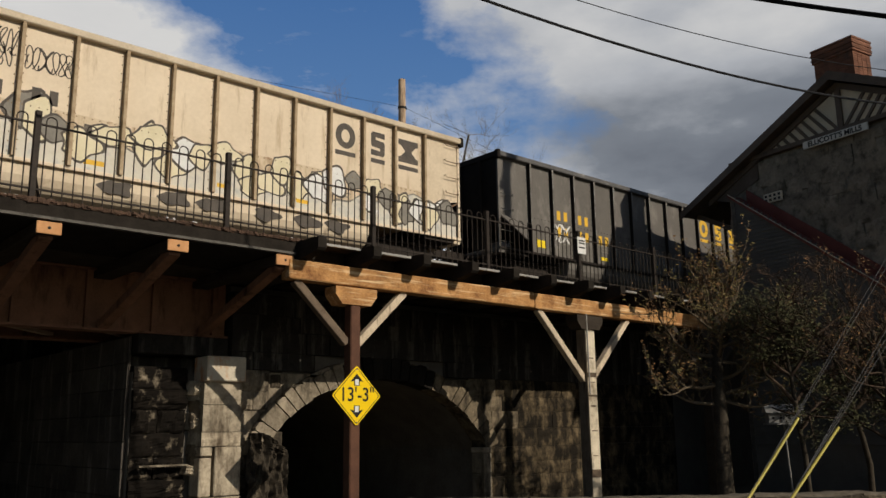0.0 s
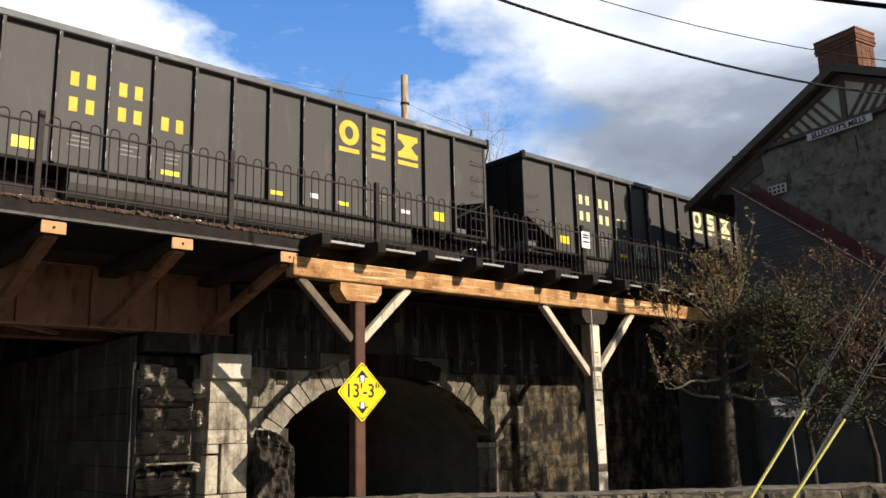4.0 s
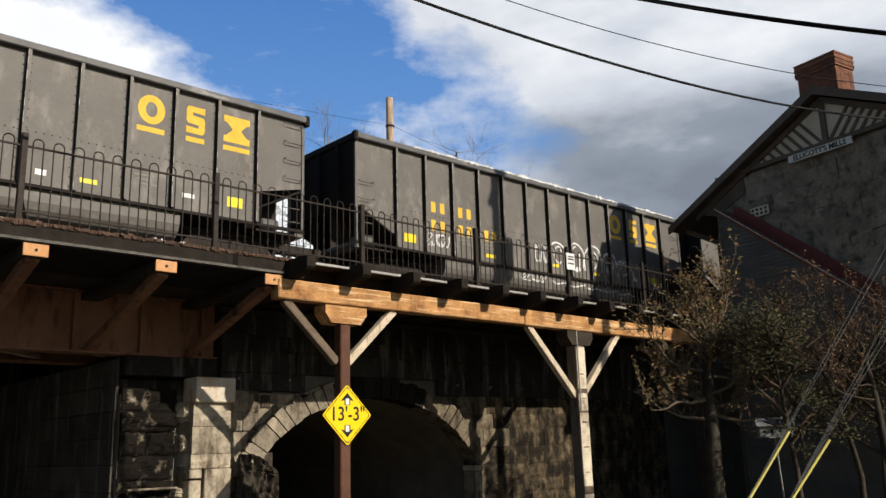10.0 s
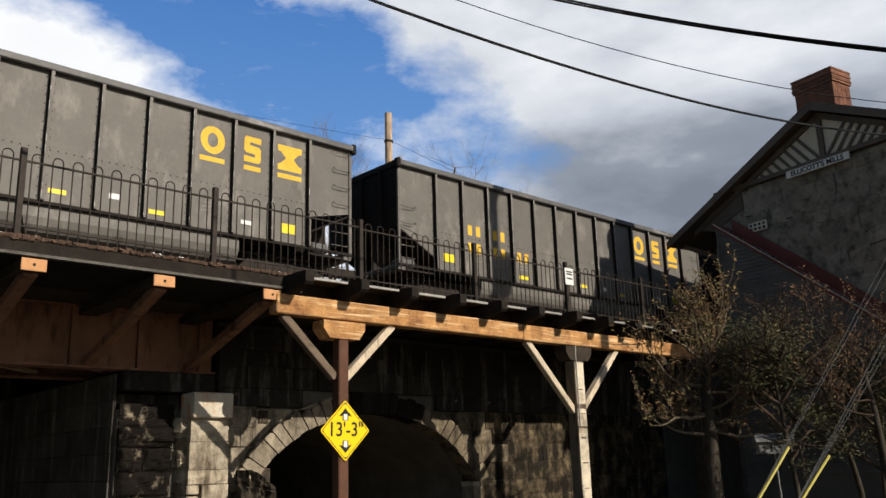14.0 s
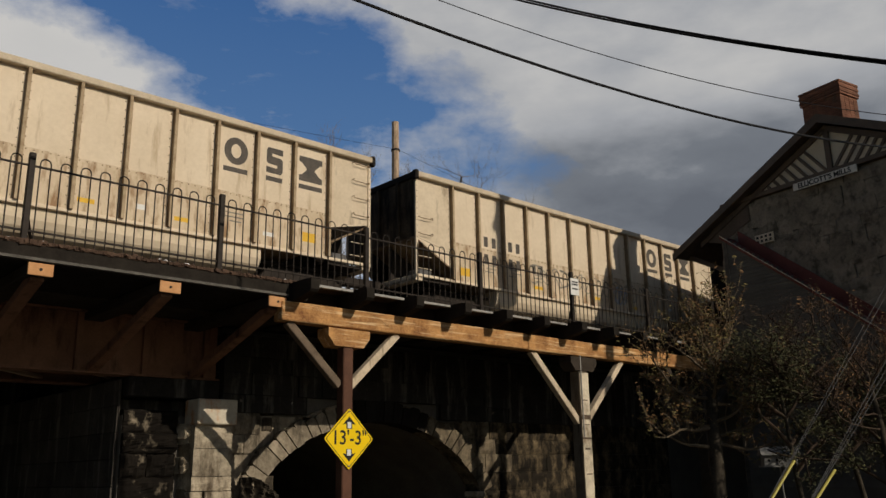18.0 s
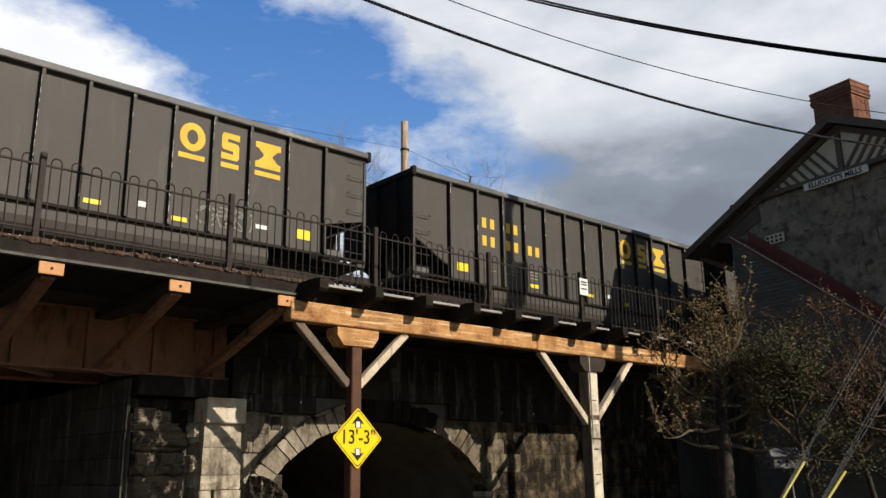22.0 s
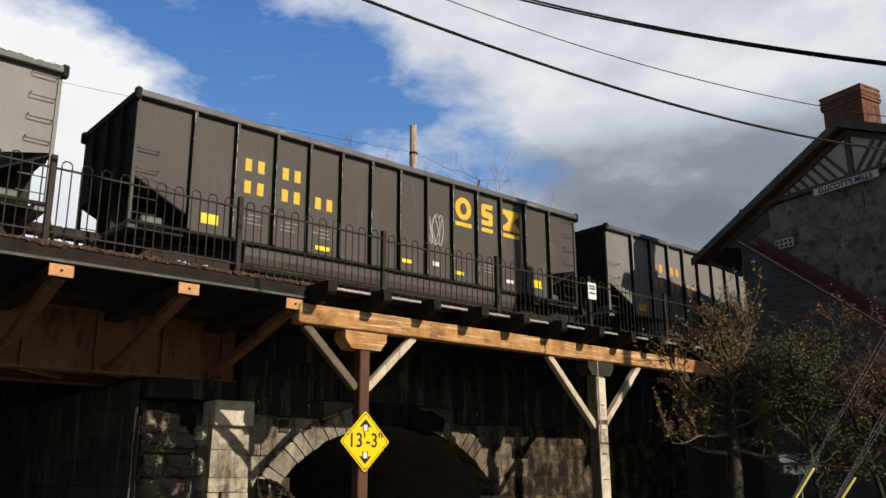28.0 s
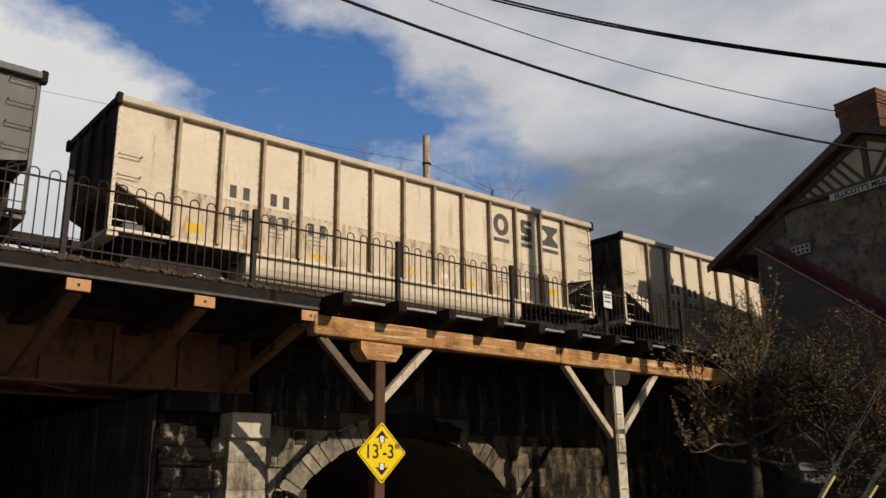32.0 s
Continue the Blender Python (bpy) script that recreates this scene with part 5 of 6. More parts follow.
TAGS[3] = ((4.1, 5.6, 1.2, 1.75, W, 6, 0.02), (7.7, 9.1, 1.12, 1.5, M_PALE_GREY, 8, 0.014), (9.6, 10.1, 1.1, 1.45, W, 2, 0.014))
TAGS[5] = ((-1.3, -0.4, 2.3, 3.5, W, 5, 0.025), (5.05, 5.95, 1.6, 2.15, W, 5, 0.022), (6.05, 6.85, 1.25, 1.6, W, 5, 0.016), (3.3, 4.7, 0.64, 0.88, W, 6, 0.012), (5.8, 7.0, 0.65, 0.86, W, 8, 0.011), (8.1, 9.5, 0.65, 0.86, W, 8, 0.011), (1.2, 1.9, 1.2, 1.6, W, 4, 0.016))
TAGS[7] = ((5.4, 6.0, 1.3, 1.85, W, 4, 0.018), (4.8, 5.9, 0.64, 0.88, W, 5, 0.012), (1.1, 1.9, 1.2, 1.55, W, 5, 0.014))
TAGS[8] = ((5.9, 6.5, 1.3, 1.65, W, 3, 0.014), (7.0, 8.0, 1.2, 1.6, W, 5, 0.014), (1.1, 1.8, 1.2, 1.5, M_PALE_GREY, 4, 0.014))
TAGS[13] = ((3.0, 9.2, 1.35, 1.95, G, 12, 0.018), (7.0, 7.9, 1.2, 1.8, M_BLUE_TAG, 4, 0.026))
TAGS[14] = ((0.1, 1.9, 1.08, 1.62, M_BLACK_RIB, 7, 0.018), (-0.95, -0.55, 3.0, 3.3, W, 3, 0.022), (-0.65, -0.25, 2.65, 3.0, W, 3, 0.022), (-0.4, -0.1, 2.2, 2.6, W, 2, 0.022), (0.15, 0.75, 2.7, 3.1, W, 4, 0.024), (0.2, 0.85, 2.3, 2.7, W, 5, 0.024), (0.2, 0.8, 1.95, 2.25, W, 4, 0.022), (6.15, 6.7, 1.9, 2.7, G, 3, 0.010))
TAGS[15] = ((0.4, 1.9, 1.15, 1.5, W, 6, 0.02), (8.6, 10.0, 1.15, 1.6, G, 6, 0.016))
TAGS[18] = ((-1.25, -0.45, 3.05, 3.5, G, 4, 0.018), (4.0, 9.0, 1.25, 1.6, G, 10, 0.012))
TAGS[19] = ((8.1, 8.8, 2.0, 2.9, G, 3, 0.010), (7.1, 7.8, 1.4, 1.85, M_PALE_GREY, 4, 0.014), (9.0, 9.95, 1.55, 1.8, W, 5, 0.014), (10.05, 10.8, 1.2, 1.95, W, 5, 0.018), (5.5, 7.3, 0.64, 0.88, W, 10, 0.018))
TAGS[20] = ((7.05, 7.6, 1.9, 2.8, M_PALE_GREY, 4, 0.012),)
TAGS[22] = ((6.3, 7.0, 1.3, 1.8, W, 4, 0.018), (7.1, 7.8, 1.2, 1.8, W, 4, 0.020), (9.1, 9.6, 2.0, 2.6, G, 3, 0.010))

# kind, colour, panels after the emblem, lettering, sprayed marks
CARS = {
    -2: ("A", 0, 1, M_YELLOW, ""), -1: ("A", 1, 1, M_DARKLET, "mural"), 0: ("A", 0, 1, M_YELLOW, "low"), 1: ("B", 0, 2, M_YELLOW, ""), 2: ("B", 0, 2, M_YELLOW, ""),
    3: ("B", 0, 2, M_PALE, "smallwhite"), 4: ("A", 1, 1, M_DARKLET, ""), 5: ("A", 0, 1, M_YELLOW, "corner"), 6: ("A", 0, 1, M_YELLOW, ""), 7: ("A", 0, 1, M_YELLOW, "whitebig"),
    8: ("A", 0, 1, M_YELLOW, "smallwhite"), 9: ("A", 0, 1, M_YELLOW, ""), 10: ("A", 0, 1, M_YELLOW, ""), 11: ("B", 0, 2, M_YELLOW, ""), 12: ("A", 1, 1, M_DARKLET, ""),
    13: ("A", 1, 1, M_DARKLET, "tanlow"), 14: ("B", 0, 2, M_YELLOW, "gold"), 15: ("B", 0, 2, M_YELLOW, "smallwhite"), 16: ("B", 0, 2, M_YELLOW, ""), 17: ("B", 0, 2, M_YELLOW, ""),
    18: ("A", 1, 1, M_DARKLET, "tanlow"), 19: ("A", 2, 1, M_ORANGE, "smallwhite"), 20: ("B", 0, 2, M_YELLOW, "mid"), 21: ("B", 2, 2, M_ORANGE, ""), 22: ("A", 0, 1, M_YELLOW, "smallwhite"),
    23: ("A", 1, 1, M_DARKLET, ""), 24: ("A", 1, 1, M_DARKLET, ""), 25: ("A", 0, 1, M_YELLOW, ""),
}


def build_train():
    """Cars by their order; gives each with the place of its middle along the track at the start."""
    templates = {}
    offs, x = {}, 16.37
    for n in range(0, 26):
        offs[n] = x + PITCH[CARS[n][0]] / 2
        x += PITCH[CARS[n][0]]
    x = 16.37
    for n in (-1, -2):
        offs[n] = x - PITCH[CARS[n][0]] / 2
        x -= PITCH[CARS[n][0]]
    made = {}
    for n, (kind, tan, blanks, paint, extra) in CARS.items():
        key = (kind, tan)
        if key not in templates:
            templates[key] = c = car_template(kind, tan)
        else:
            c = copy_thing(templates[key], Matrix())
        made[n] = c
    for n, (kind, tan, blanks, paint, extra) in CARS.items():
        c, p, rnd = made[n], BAY[kind], random.Random(100 + n)
        r1 = RIBS[kind][0]
        emblem(c, kind, blanks, paint)
        plain_marks(c, kind, paint, rnd, tan == 1)
        tone = "cream-tan coal car with rusty ribs" if tan == 1 else "faded grey coal car with orange markings" if tan else "black ribbed coal car with yellow markings"
        more = {"": "", "mural": ", mural along its foot", "low": ", grey scrawl", "smallwhite": ", small white sprayed marks", "corner": ", white scrawl at its corner",
                "whitebig": ", big white sprayed outlines", "tanlow": ", faint grey sprayed marks", "gold": ", white scrawl, gold flames", "mid": ", faint chalk mark"}[extra]
        tagged(c, tone + more)
        for k0, k1, z0, z1, m, strokes, r in TAGS.get(n, ()):
            scrawl(c, r1 + k0 * p, r1 + k1 * p, z0, z1, m, 31 * n + int(10 * k0), strokes, r, -1.6025 if z1 < 0.9 else -1.6375)
        if extra == "mural":
            mural(c, r1 + 2.0 * p, hl_of(kind) - 0.15, 5)
        if extra == "whitebig":
            tall_outlines(c, r1 + 6.05 * p, r1 + 10.3 * p, 1.02, 2.20, 5, 10)
        if tan != 1:
            worn_ribs(c, kind, 400 + n)
        if n in (5, 7, 19):
            top_crust(c, kind, -HALF[kind] + (0.2 if n != 7 else 2.0), HALF[kind] - 0.2, 70 + n)
        if extra == "corner":
            for k, w0 in ((0.12, 0.5), (1.1, 0.8), (2.1, 0.3)):
                x = r1 + k * p
                part("bare_patch", Geo().prism([(x, 3.76), (x + 0.05, 3.52), (x + 0.4 * w0, 3.66), (x + w0 * 0.8, 3.60), (x + w0, 3.76)], -1.6365, -1.6335), M_WHITE, c, "white scuffed patch")
            for k, z in ((3.12, 2.2), (8.85, 2.0), (9.1, 1.5), (10.8, 1.7)):
                part("bare_patch", Geo().prism([(r1 + k * p - 0.12, z), (r1 + k * p + 0.10, z - 0.03), (r1 + k * p + 0.02, z + 0.42), (r1 + k * p - 0.06, z + 0.40)], -1.6365, -1.6335), M_WHITE, c, "white scuffed patch")
        if extra == "gold":
            flames(c, r1 + 4.05 * p, r1 + 9.6 * p, 0.98, 13)
        if n == 14:
            smear(c, r1, r1 + 2.0 * p, 0.98, 1.75, 29)
        if n == 15:
            bubbles(c, r1 + 0.35 * p, r1 + 1.95 * p, 1.25, 1.95, M_WHITE, M_BLACK_RIB, 33, 5)
    return made, offs


train, train_start = build_train()


# seconds and metres gone
GONE = [(0, 0.0), (1, 12.10), (2, 24.2), (6, 73.0), (7, 85.0), (9, 109.58), (13, 159.19), (18, 221.57), (19, 234.14), (20, 246.64), (23, 284.13), (25, 309.14), (28, 346.4), (32, 396.75)]

# ---- station building beside the track ----
STATION = pose(24.32, 10.05, 0, 0, 0, -9.85)
station = thing("station_building", "old grey rubble-stone station with a dark gabled roof and brick chimney", "building", at=STATION)
APEX, EAVE, HALF_W, LONG = 12.30, 9.24, 6.2, 16.0
gable = [(-4.4, -0.6), (4.4, -0.6), (4.4, 9.9), (0, 11.95), (-4.4, 9.9)]
part("gable_wall", Geo().prism(gable, 0.5, 0.95, "x"), M_HOUSE, station)
part("side_wall", Geo().box(0.95, LONG, 3.95, 4.4, -0.6, 9.9), M_HOUSE, station)
part("side_wall", Geo().box(0.95, LONG, -4.4, -3.95, -0.6, 9.9), M_HOUSE, station)
part("far_wall", Geo().prism(gable, LONG, LONG + 0.4, "x"), M_HOUSE, station)
for s in (-1, 1):
    slope = [(0, APEX), (s * HALF_W, EAVE), (s * HALF_W, EAVE - 0.10), (0, APEX - 0.12)]
    part("roof_slope", Geo().prism(slope, 0.06, LONG + 0.8, "x"), M_SHINGLE, station)
    part("soffit", Geo().prism([(0, APEX - 0.14), (s * (HALF_W - 0.04), EAVE - 0.12), (s * (HALF_W - 0.04), EAVE - 0.17), (0, APEX - 0.20)], 0.08, LONG + 0.7, "x"), M_TRIM, station)
    part("bargeboard", Geo().prism([(0, APEX + 0.02), (s * (HALF_W + 0.03), EAVE + 0.01), (s * (HALF_W + 0.03), EAVE - 0.24), (0, APEX - 0.26)], 0.0, 0.06, "x"), M_TRIM, station)
    part("rake_rafter", Geo().prism([(0, APEX - 0.28), (s * 5.2, EAVE + 0.22), (s * 5.2, EAVE + 0.04), (0, APEX - 0.48)], 0.34, 0.46, "x"), M_TRIM, station)
    for k in range(5):
        xk = 0.7 + 3.0 * k
        part("eave_bracket", Geo().beam((xk, s * 4.4, 8.3), (xk, s * 6.0, EAVE - 0.1), 0.14, 0.16, 0.01), M_TRIM, station)
# gable screen: pale panels between radiating sticks
part("gable_screen", Geo().prism([(-3.0, 10.55), (3.0, 10.55), (0, 11.95)], 0.42, 0.49, "x"), M_STUCCO, station, "pale stucco gable panel")
part("tie_beam", Geo().box(0.30, 0.48, -4.2, 4.2, 10.42, 10.57, 0.01), M_TRIM, station)
part("king_post", Geo().box(0.34, 0.48, -0.09, 0.09, 10.5, 11.9, 0.01), M_TRIM, station)
for side in (-1, 1):
    for k in range(8):
        a = 0.12 + 0.34 * k
        # each stick leans outwards from the tie beam to the rake
        run = (11.95 - 10.57 - a * 0.467) / (1.25 + 0.467)
        if run > 0.05:
            part("stick", Geo().beam((0.40, side * a, 10.55), (0.40, side * (a + run), 10.55 + 1.25 * run), 0.06, 0.09), M_TRIM, station)
name_board = part("name_board", Geo().box(0.20, 0.26, -0.93, 1.23, 10.19, 10.42, 0.006), M_BOARD, station, "white name board")
words("board_text", "ELLICOTT'S MILLS", 0.225, M_INK, name_board, pose(0.196, 0.15, 10.295, 90, 0, -90), 1.02, 0.007)
# chimney
chimney = part("chimney", Geo().box(0.75, 1.65, -0.42, 0.90, 11.6, 13.1), M_BRICK, station, "red brick chimney with a corbelled cap")
for z in range(6):
    part("brick_course", Geo().box(0.70 - 0.015 * (z % 2), 1.70 + 0.015 * (z % 2), -0.47 - 0.015 * (z % 2), 0.95 + 0.015 * (z % 2), 13.02 + 0.078 * z, 13.09 + 0.078 * z, 0.006), M_BRICK, chimney)
for z in range(18):
    for k in range(6):
        off = 0.11 if z % 2 else 0.0
        y0 = -0.42 + 0.22 * k + off - 0.11
        part("brick", Geo().box(0.738, 0.80, max(-0.425, y0) + 0.005, min(0.905, y0 + 0.21), 11.65 + 0.075 * z, 11.715 + 0.075 * z, 0.004), M_BRICK, chimney)
    for k in range(4):
        x0 = 0.74 + 0.23 * k
        part("brick", Geo().box(x0, x0 + 0.215, -0.432, -0.40, 11.65 + 0.075 * z, 11.715 + 0.075 * z, 0.004), M_BRICK, chimney)
part("roof_vent", Geo().tube([(4.0, -2.6, 10.6), (4.0, -2.6, 12.2)], 0.28, 12), M_SHINGLE, station)
# rubble facing on the gable
BLOCKS = [rough_block(40 + s, 0.06).mesh("stone", M_HOUSE) for s in range(5)]


def station_pieces():
    rnd = random.Random(21)
    z = 5.2
    while z < 10.2:
        h = rnd.uniform(0.28, 0.55)
        lim = 4.35 if z < 9.6 else 3.2
        y = -lim
        while y < lim - 0.1:
            w = min(rnd.uniform(0.35, 1.0), lim - y)
            part("stone", BLOCKS[rnd.randrange(5)], None, station, at=Matrix.LocRotScale((0.5, y + w / 2, z + h / 2), Euler((rnd.uniform(-0.03, 0.03), rnd.uniform(-0.16, 0.16), radians(-90 + rnd.uniform(-4, 4)))), (w * rnd.uniform(0.95, 1.15), 0.18, h * rnd.uniform(0.9, 1.25))))
            y += w
        z += h
    # clapboards of the stair lean-to
    z = 1.2
    while z < 9.2:
        ymin = max(-4.6, 3.80 - (9.20 - z) / 0.765)
        if 3.80 - ymin > 0.15:
            part("clapboard", Geo().prism([(0.0, z), (0.035, z), (0.012, z + 0.135), (0.0, z + 0.135)], 0, 3.80 - ymin, "y", Matrix.Translation((-0.16, ymin, 0)) @ Matrix.Diagonal((-1, 1, 1, 1))), M_SIDING, station)
        z += 0.125


low_y = -4.6
part("lean_to_wall", Geo().prism([(3.80, -0.6), (3.80, 9.17), (low_y, 9.17 - (3.80 - low_y) * 0.765), (low_y, -0.6)], -0.16, 0.5, "x"), M_SIDING, station)
part("lean_to_roof", Geo().prism([(3.88, 9.29), (3.88, 9.20), (low_y, 9.20 - (3.88 - low_y) * 0.765), (low_y, 9.29 - (3.88 - low_y) * 0.765)], -0.28, 0.5, "x"), M_REDROOF, station, "red metal lean-to roof")
part("flashing", Geo().prism([(3.6, 9.50), (3.6, 9.06), (low_y, 9.06 - (3.6 - low_y) * 0.765), (low_y, 9.50 - (3.6 - low_y) * 0.765)], 0.33, 0.37, "x"), M_REDROOF, station)
part("corner_board", Geo().box(-0.20, -0.16, 3.68, 3.82, -0.6, 9.16), M_EDGE_DULL, station, "pale grey corner board")
part("flashing", Geo().prism([(3.86, 9.31), (3.86, 9.285), (low_y, 9.285 - (3.86 - low_y) * 0.765), (low_y, 9.31 - (3.86 - low_y) * 0.765)], -0.30, -0.26, "x"), M_STUCCO, station, "thin pale roof edge")
vent = part("vent_grille", Geo().box(0.34, 0.40, 2.25, 2.95, 8.84, 9.16, 0.01), M_STUCCO, station, "pale pierced vent grille")
for k in range(4):
    for j in range(2):
        part("vent_hole", Geo().box(0.335, 0.345, 2.31 + 0.165 * k, 2.40 + 0.165 * k, 8.89 + 0.135 * j, 8.97 + 0.135 * j), M_INK, vent)
# boarded infill between the rake and the stone
for s in (-1, 1):
    part("rake_board", Geo().prism([(s * 3.1, 10.42), (s * 4.45, 10.05), (s * 5.0, 9.45), (s * 4.35, 9.25), (s * 3.1, 9.75)], 0.38, 0.43, "x"), M_TRIM, station, "brown painted boarding")

# ---- low stone wall before the bridge ----
LW = Matrix.Translation((6.48, 9.65, -0.03)) @ Matrix.Rotation(math.atan2(-4.79, 5.62), 4, "Z")
low_wall = thing("wall_low", "low rough fieldstone wall with a mortared top", "wall", kind="structure", at=LW)
part("core", Geo().box(-2.2, 12.0, 0.06, 0.44, -0.5, 0.80), M_JOINT, low_wall)
FIELD = [broken_block(60 + s).mesh("stone", M_LOWSTONE) for s in range(6)]


def low_wall_pieces():
    rnd = random.Random(31)
    for row in range(3):
        x = -2.2
        while x < 12.0:
            w, h = rnd.uniform(0.16, 0.55), 0.30
            part("stone", FIELD[rnd.randrange(6)], None, low_wall, at=Matrix.LocRotScale((x + w / 2, 0.16, 0.80 - h * (row + 0.5)), Euler((rnd.uniform(-0.08, 0.08), rnd.uniform(-0.16, 0.16), rnd.uniform(-0.1, 0.1))), (w * rnd.uniform(0.92, 1.1), 0.34 + rnd.uniform(-0.06, 0.05), h * rnd.uniform(0.9, 1.12))))
            x += w
    # uneven mortared top, one run along the wall
    g, ring, n = Geo(), ((0.10, 0.74), (0.11, 0.79), (0.14, 0.815), (0.20, 0.83), (0.34, 0.835), (0.50, 0.825), (0.53, 0.77)), 150
    wave = 0.0
    for i in range(n):
        wave = 0.9 * wave + rnd.gauss(0, 0.006)
        g.v += [(-2.2 + 14.2 * i / (n - 1), y + rnd.uniform(-0.008, 0.008), z + wave + rnd.uniform(-0.004, 0.004)) for y, z in ring]
    m = len(ring)
    g.f = [(i * m + k, i * m + k + 1, (i + 1) * m + k + 1, (i + 1) * m + k) for i in range(n - 1) for k in range(m - 1)]
    g.f += [(i * m + m - 1, i * m, (i + 1) * m, (i + 1) * m + m - 1) for i in range(n - 1)]
    part("coping", g, M_COPING, low_wall, "uneven pale mortar capping")


# ---- yellow guy guards and their stays ----
def guy(top, foot, ends, label):
    t = thing("guy_guard", label, "guy guard", "guy guards")
    top, foot = Vector(top), Vector(foot)
    part("guard", Geo().tube([foot, top], 0.017, 8), M_GUARD, t)
    d = (top - foot).normalized()
    for k, e in enumerate(ends):
        o = Vector((0.05 * k, 0, -0.02 * k))
        part("stay_wire", Geo().tube([foot + o, Vector(e)], 0.0045, 4), M_STAY, t)
    return t


guy((9.436, 4.70, 1.84), (7.28, 5.03, 0.01), [(20.57, 3.00, 11.60), (20.57, 3.00, 12.05)], "yellow guy guard with thin steel stays before the low wall")
guy((9.935, 4.45, 1.726), (7.60, 4.77, 0.01), [(20.57, 3.00, 9.90), (20.57, 3.00, 10.35), (20.57, 3.00, 10.80)], "yellow guy guard with thin steel stays before the low wall")

# ---- bird house on a thin pole ----
bird = thing("bird_house", "grey-white martin house with round holes on a thin white pole", "bird house", at=pose(20.22, 10.4, 0.42, 0, 0, -50) @ Matrix.Diagonal((0.80, 0.80, 0.80, 1)))
part("pole", Geo().tube([(0.1, 0, -1.0), (0.0, 0, 1.72)], 0.03, 8), M_BIRD, bird)
part("box", Geo().box(-0.50, 0.50, -0.25, 0.25, 1.74, 2.06, 0.01), M_BIRD, bird)
part("roof", Geo().prism([(-0.34, 2.06), (0.34, 2.06), (0, 2.32)], -0.58, 0.58, "x"), M_BIRD, bird)
part("ledge", Geo().box(-0.56, 0.56, -0.34, 0.34, 1.70, 1.74), M_BIRD, bird)
for k in range(4):
    part("hole", Geo().tube([(-0.36 + 0.24 * k, -0.245, 1.9), (-0.36 + 0.24 * k, -0.256, 1.9)], 0.045, 10), M_INK, bird)

# ---- trees ----


def grow(g, buds, p, d, length, radius, level, rnd, bud_size, spread, twist=0.25, up=0.15):
    """A limb that bends, tapers and forks; the last twigs gather places for buds."""
    pts, n = [p.copy()], 5 if level > 1 else 4
    for i in range(n):
        d = (d + Vector((rnd.gauss(0, twist), rnd.gauss(0, twist), rnd.gauss(0.05, twist * 0.8))) * 0.5).normalized()
        p = p + d * length / n
        pts.append(p.copy())
    g.tube(pts, radius, 6 if level > 2 else (4 if level > 1 else 3), radius * 0.55)
    if level <= 1:
        buds += [(q, d.copy()) for q in pts[1:]]
    if level == 0:
        return
    for k in range(rnd.choice((3, 4)) if level > 1 else 4):
        at = pts[rnd.randrange(2, len(pts))]
        a = Vector((rnd.gauss(0, 1), rnd.gauss(0, 1), rnd.gauss(up, 0.7))).normalized()
        grow(g, buds, at, (d * (1 - spread) + a * spread).normalized(), length * rnd.uniform(0.55, 0.8), radius * 0.5, level - 1, rnd, bud_size, spread, twist, up)


def leaf_mesh(buds, rnd, size, per, wide=2.2):
    g = Geo()
    for q, d in buds:
        for _ in range(per):
            c = q + Vector((rnd.gauss(0, 1), rnd.gauss(0, 1), rnd.gauss(0, 1))) * size * wide
            s = size * rnd.uniform(0.6, 1.5)
            a = Vector((rnd.gauss(0, 1), rnd.gauss(0, 1), rnd.gauss(0, 1))).normalized()
            b = a.orthogonal().normalized()
            g.add([c - a * s, c + b * s * 0.45, c + a * s, c - b * s * 0.45], [(0, 1, 2, 3)])
    return g


def tree(name, label, base, height, radius, levels, seed, lean, spread, per, size, mats, limbs=6, reach=0.38, stem=0.55, up=0.15, thick=0.045):
    rnd = random.Random(seed)
    t = thing(name, label, "tree", at=Matrix.Translation(base))
    trunk, branch, buds = Geo(), Geo(), []
    pts, p, d = [Vector((0, 0, 0))], Vector((0, 0, 0)), Vector((lean[0], lean[1], 1)).normalized()
    for i in range(7):
        d = (d + Vector((rnd.gauss(0, 0.06), rnd.gauss(0, 0.06), 0))).normalized()
        p = p + d * height * stem / 7
        pts.append(p.copy())
    trunk.tube(pts, radius, 9, radius * 0.5)
    for k in range(limbs):
        i = rnd.randrange(4 if 0.195 < reach < 0.3 else 3, 8)
        a = 2 * math.pi * k / limbs + rnd.uniform(-0.4, 0.4)
        grow(branch, buds, pts[i].copy(), Vector((math.cos(a), math.sin(a), rnd.uniform(0.3, 1.1))).normalized(), height * reach * rnd.uniform(0.8, 1.2), radius * 0.45 if reach > 0.3 else thick, levels, rnd, size, spread, 0.25, up)
    part("trunk", trunk, M_BARK, t, smooth=True)
    part("branching", branch, mats[0], t)
    if per:
        half = len(buds) // 3
        rnd.shuffle(buds)
        part("foliage", leaf_mesh(buds[half:], rnd, size, per), mats[1], t)
        part("foliage", leaf_mesh(buds[:half], rnd, size, per), mats[2], t)
    return t


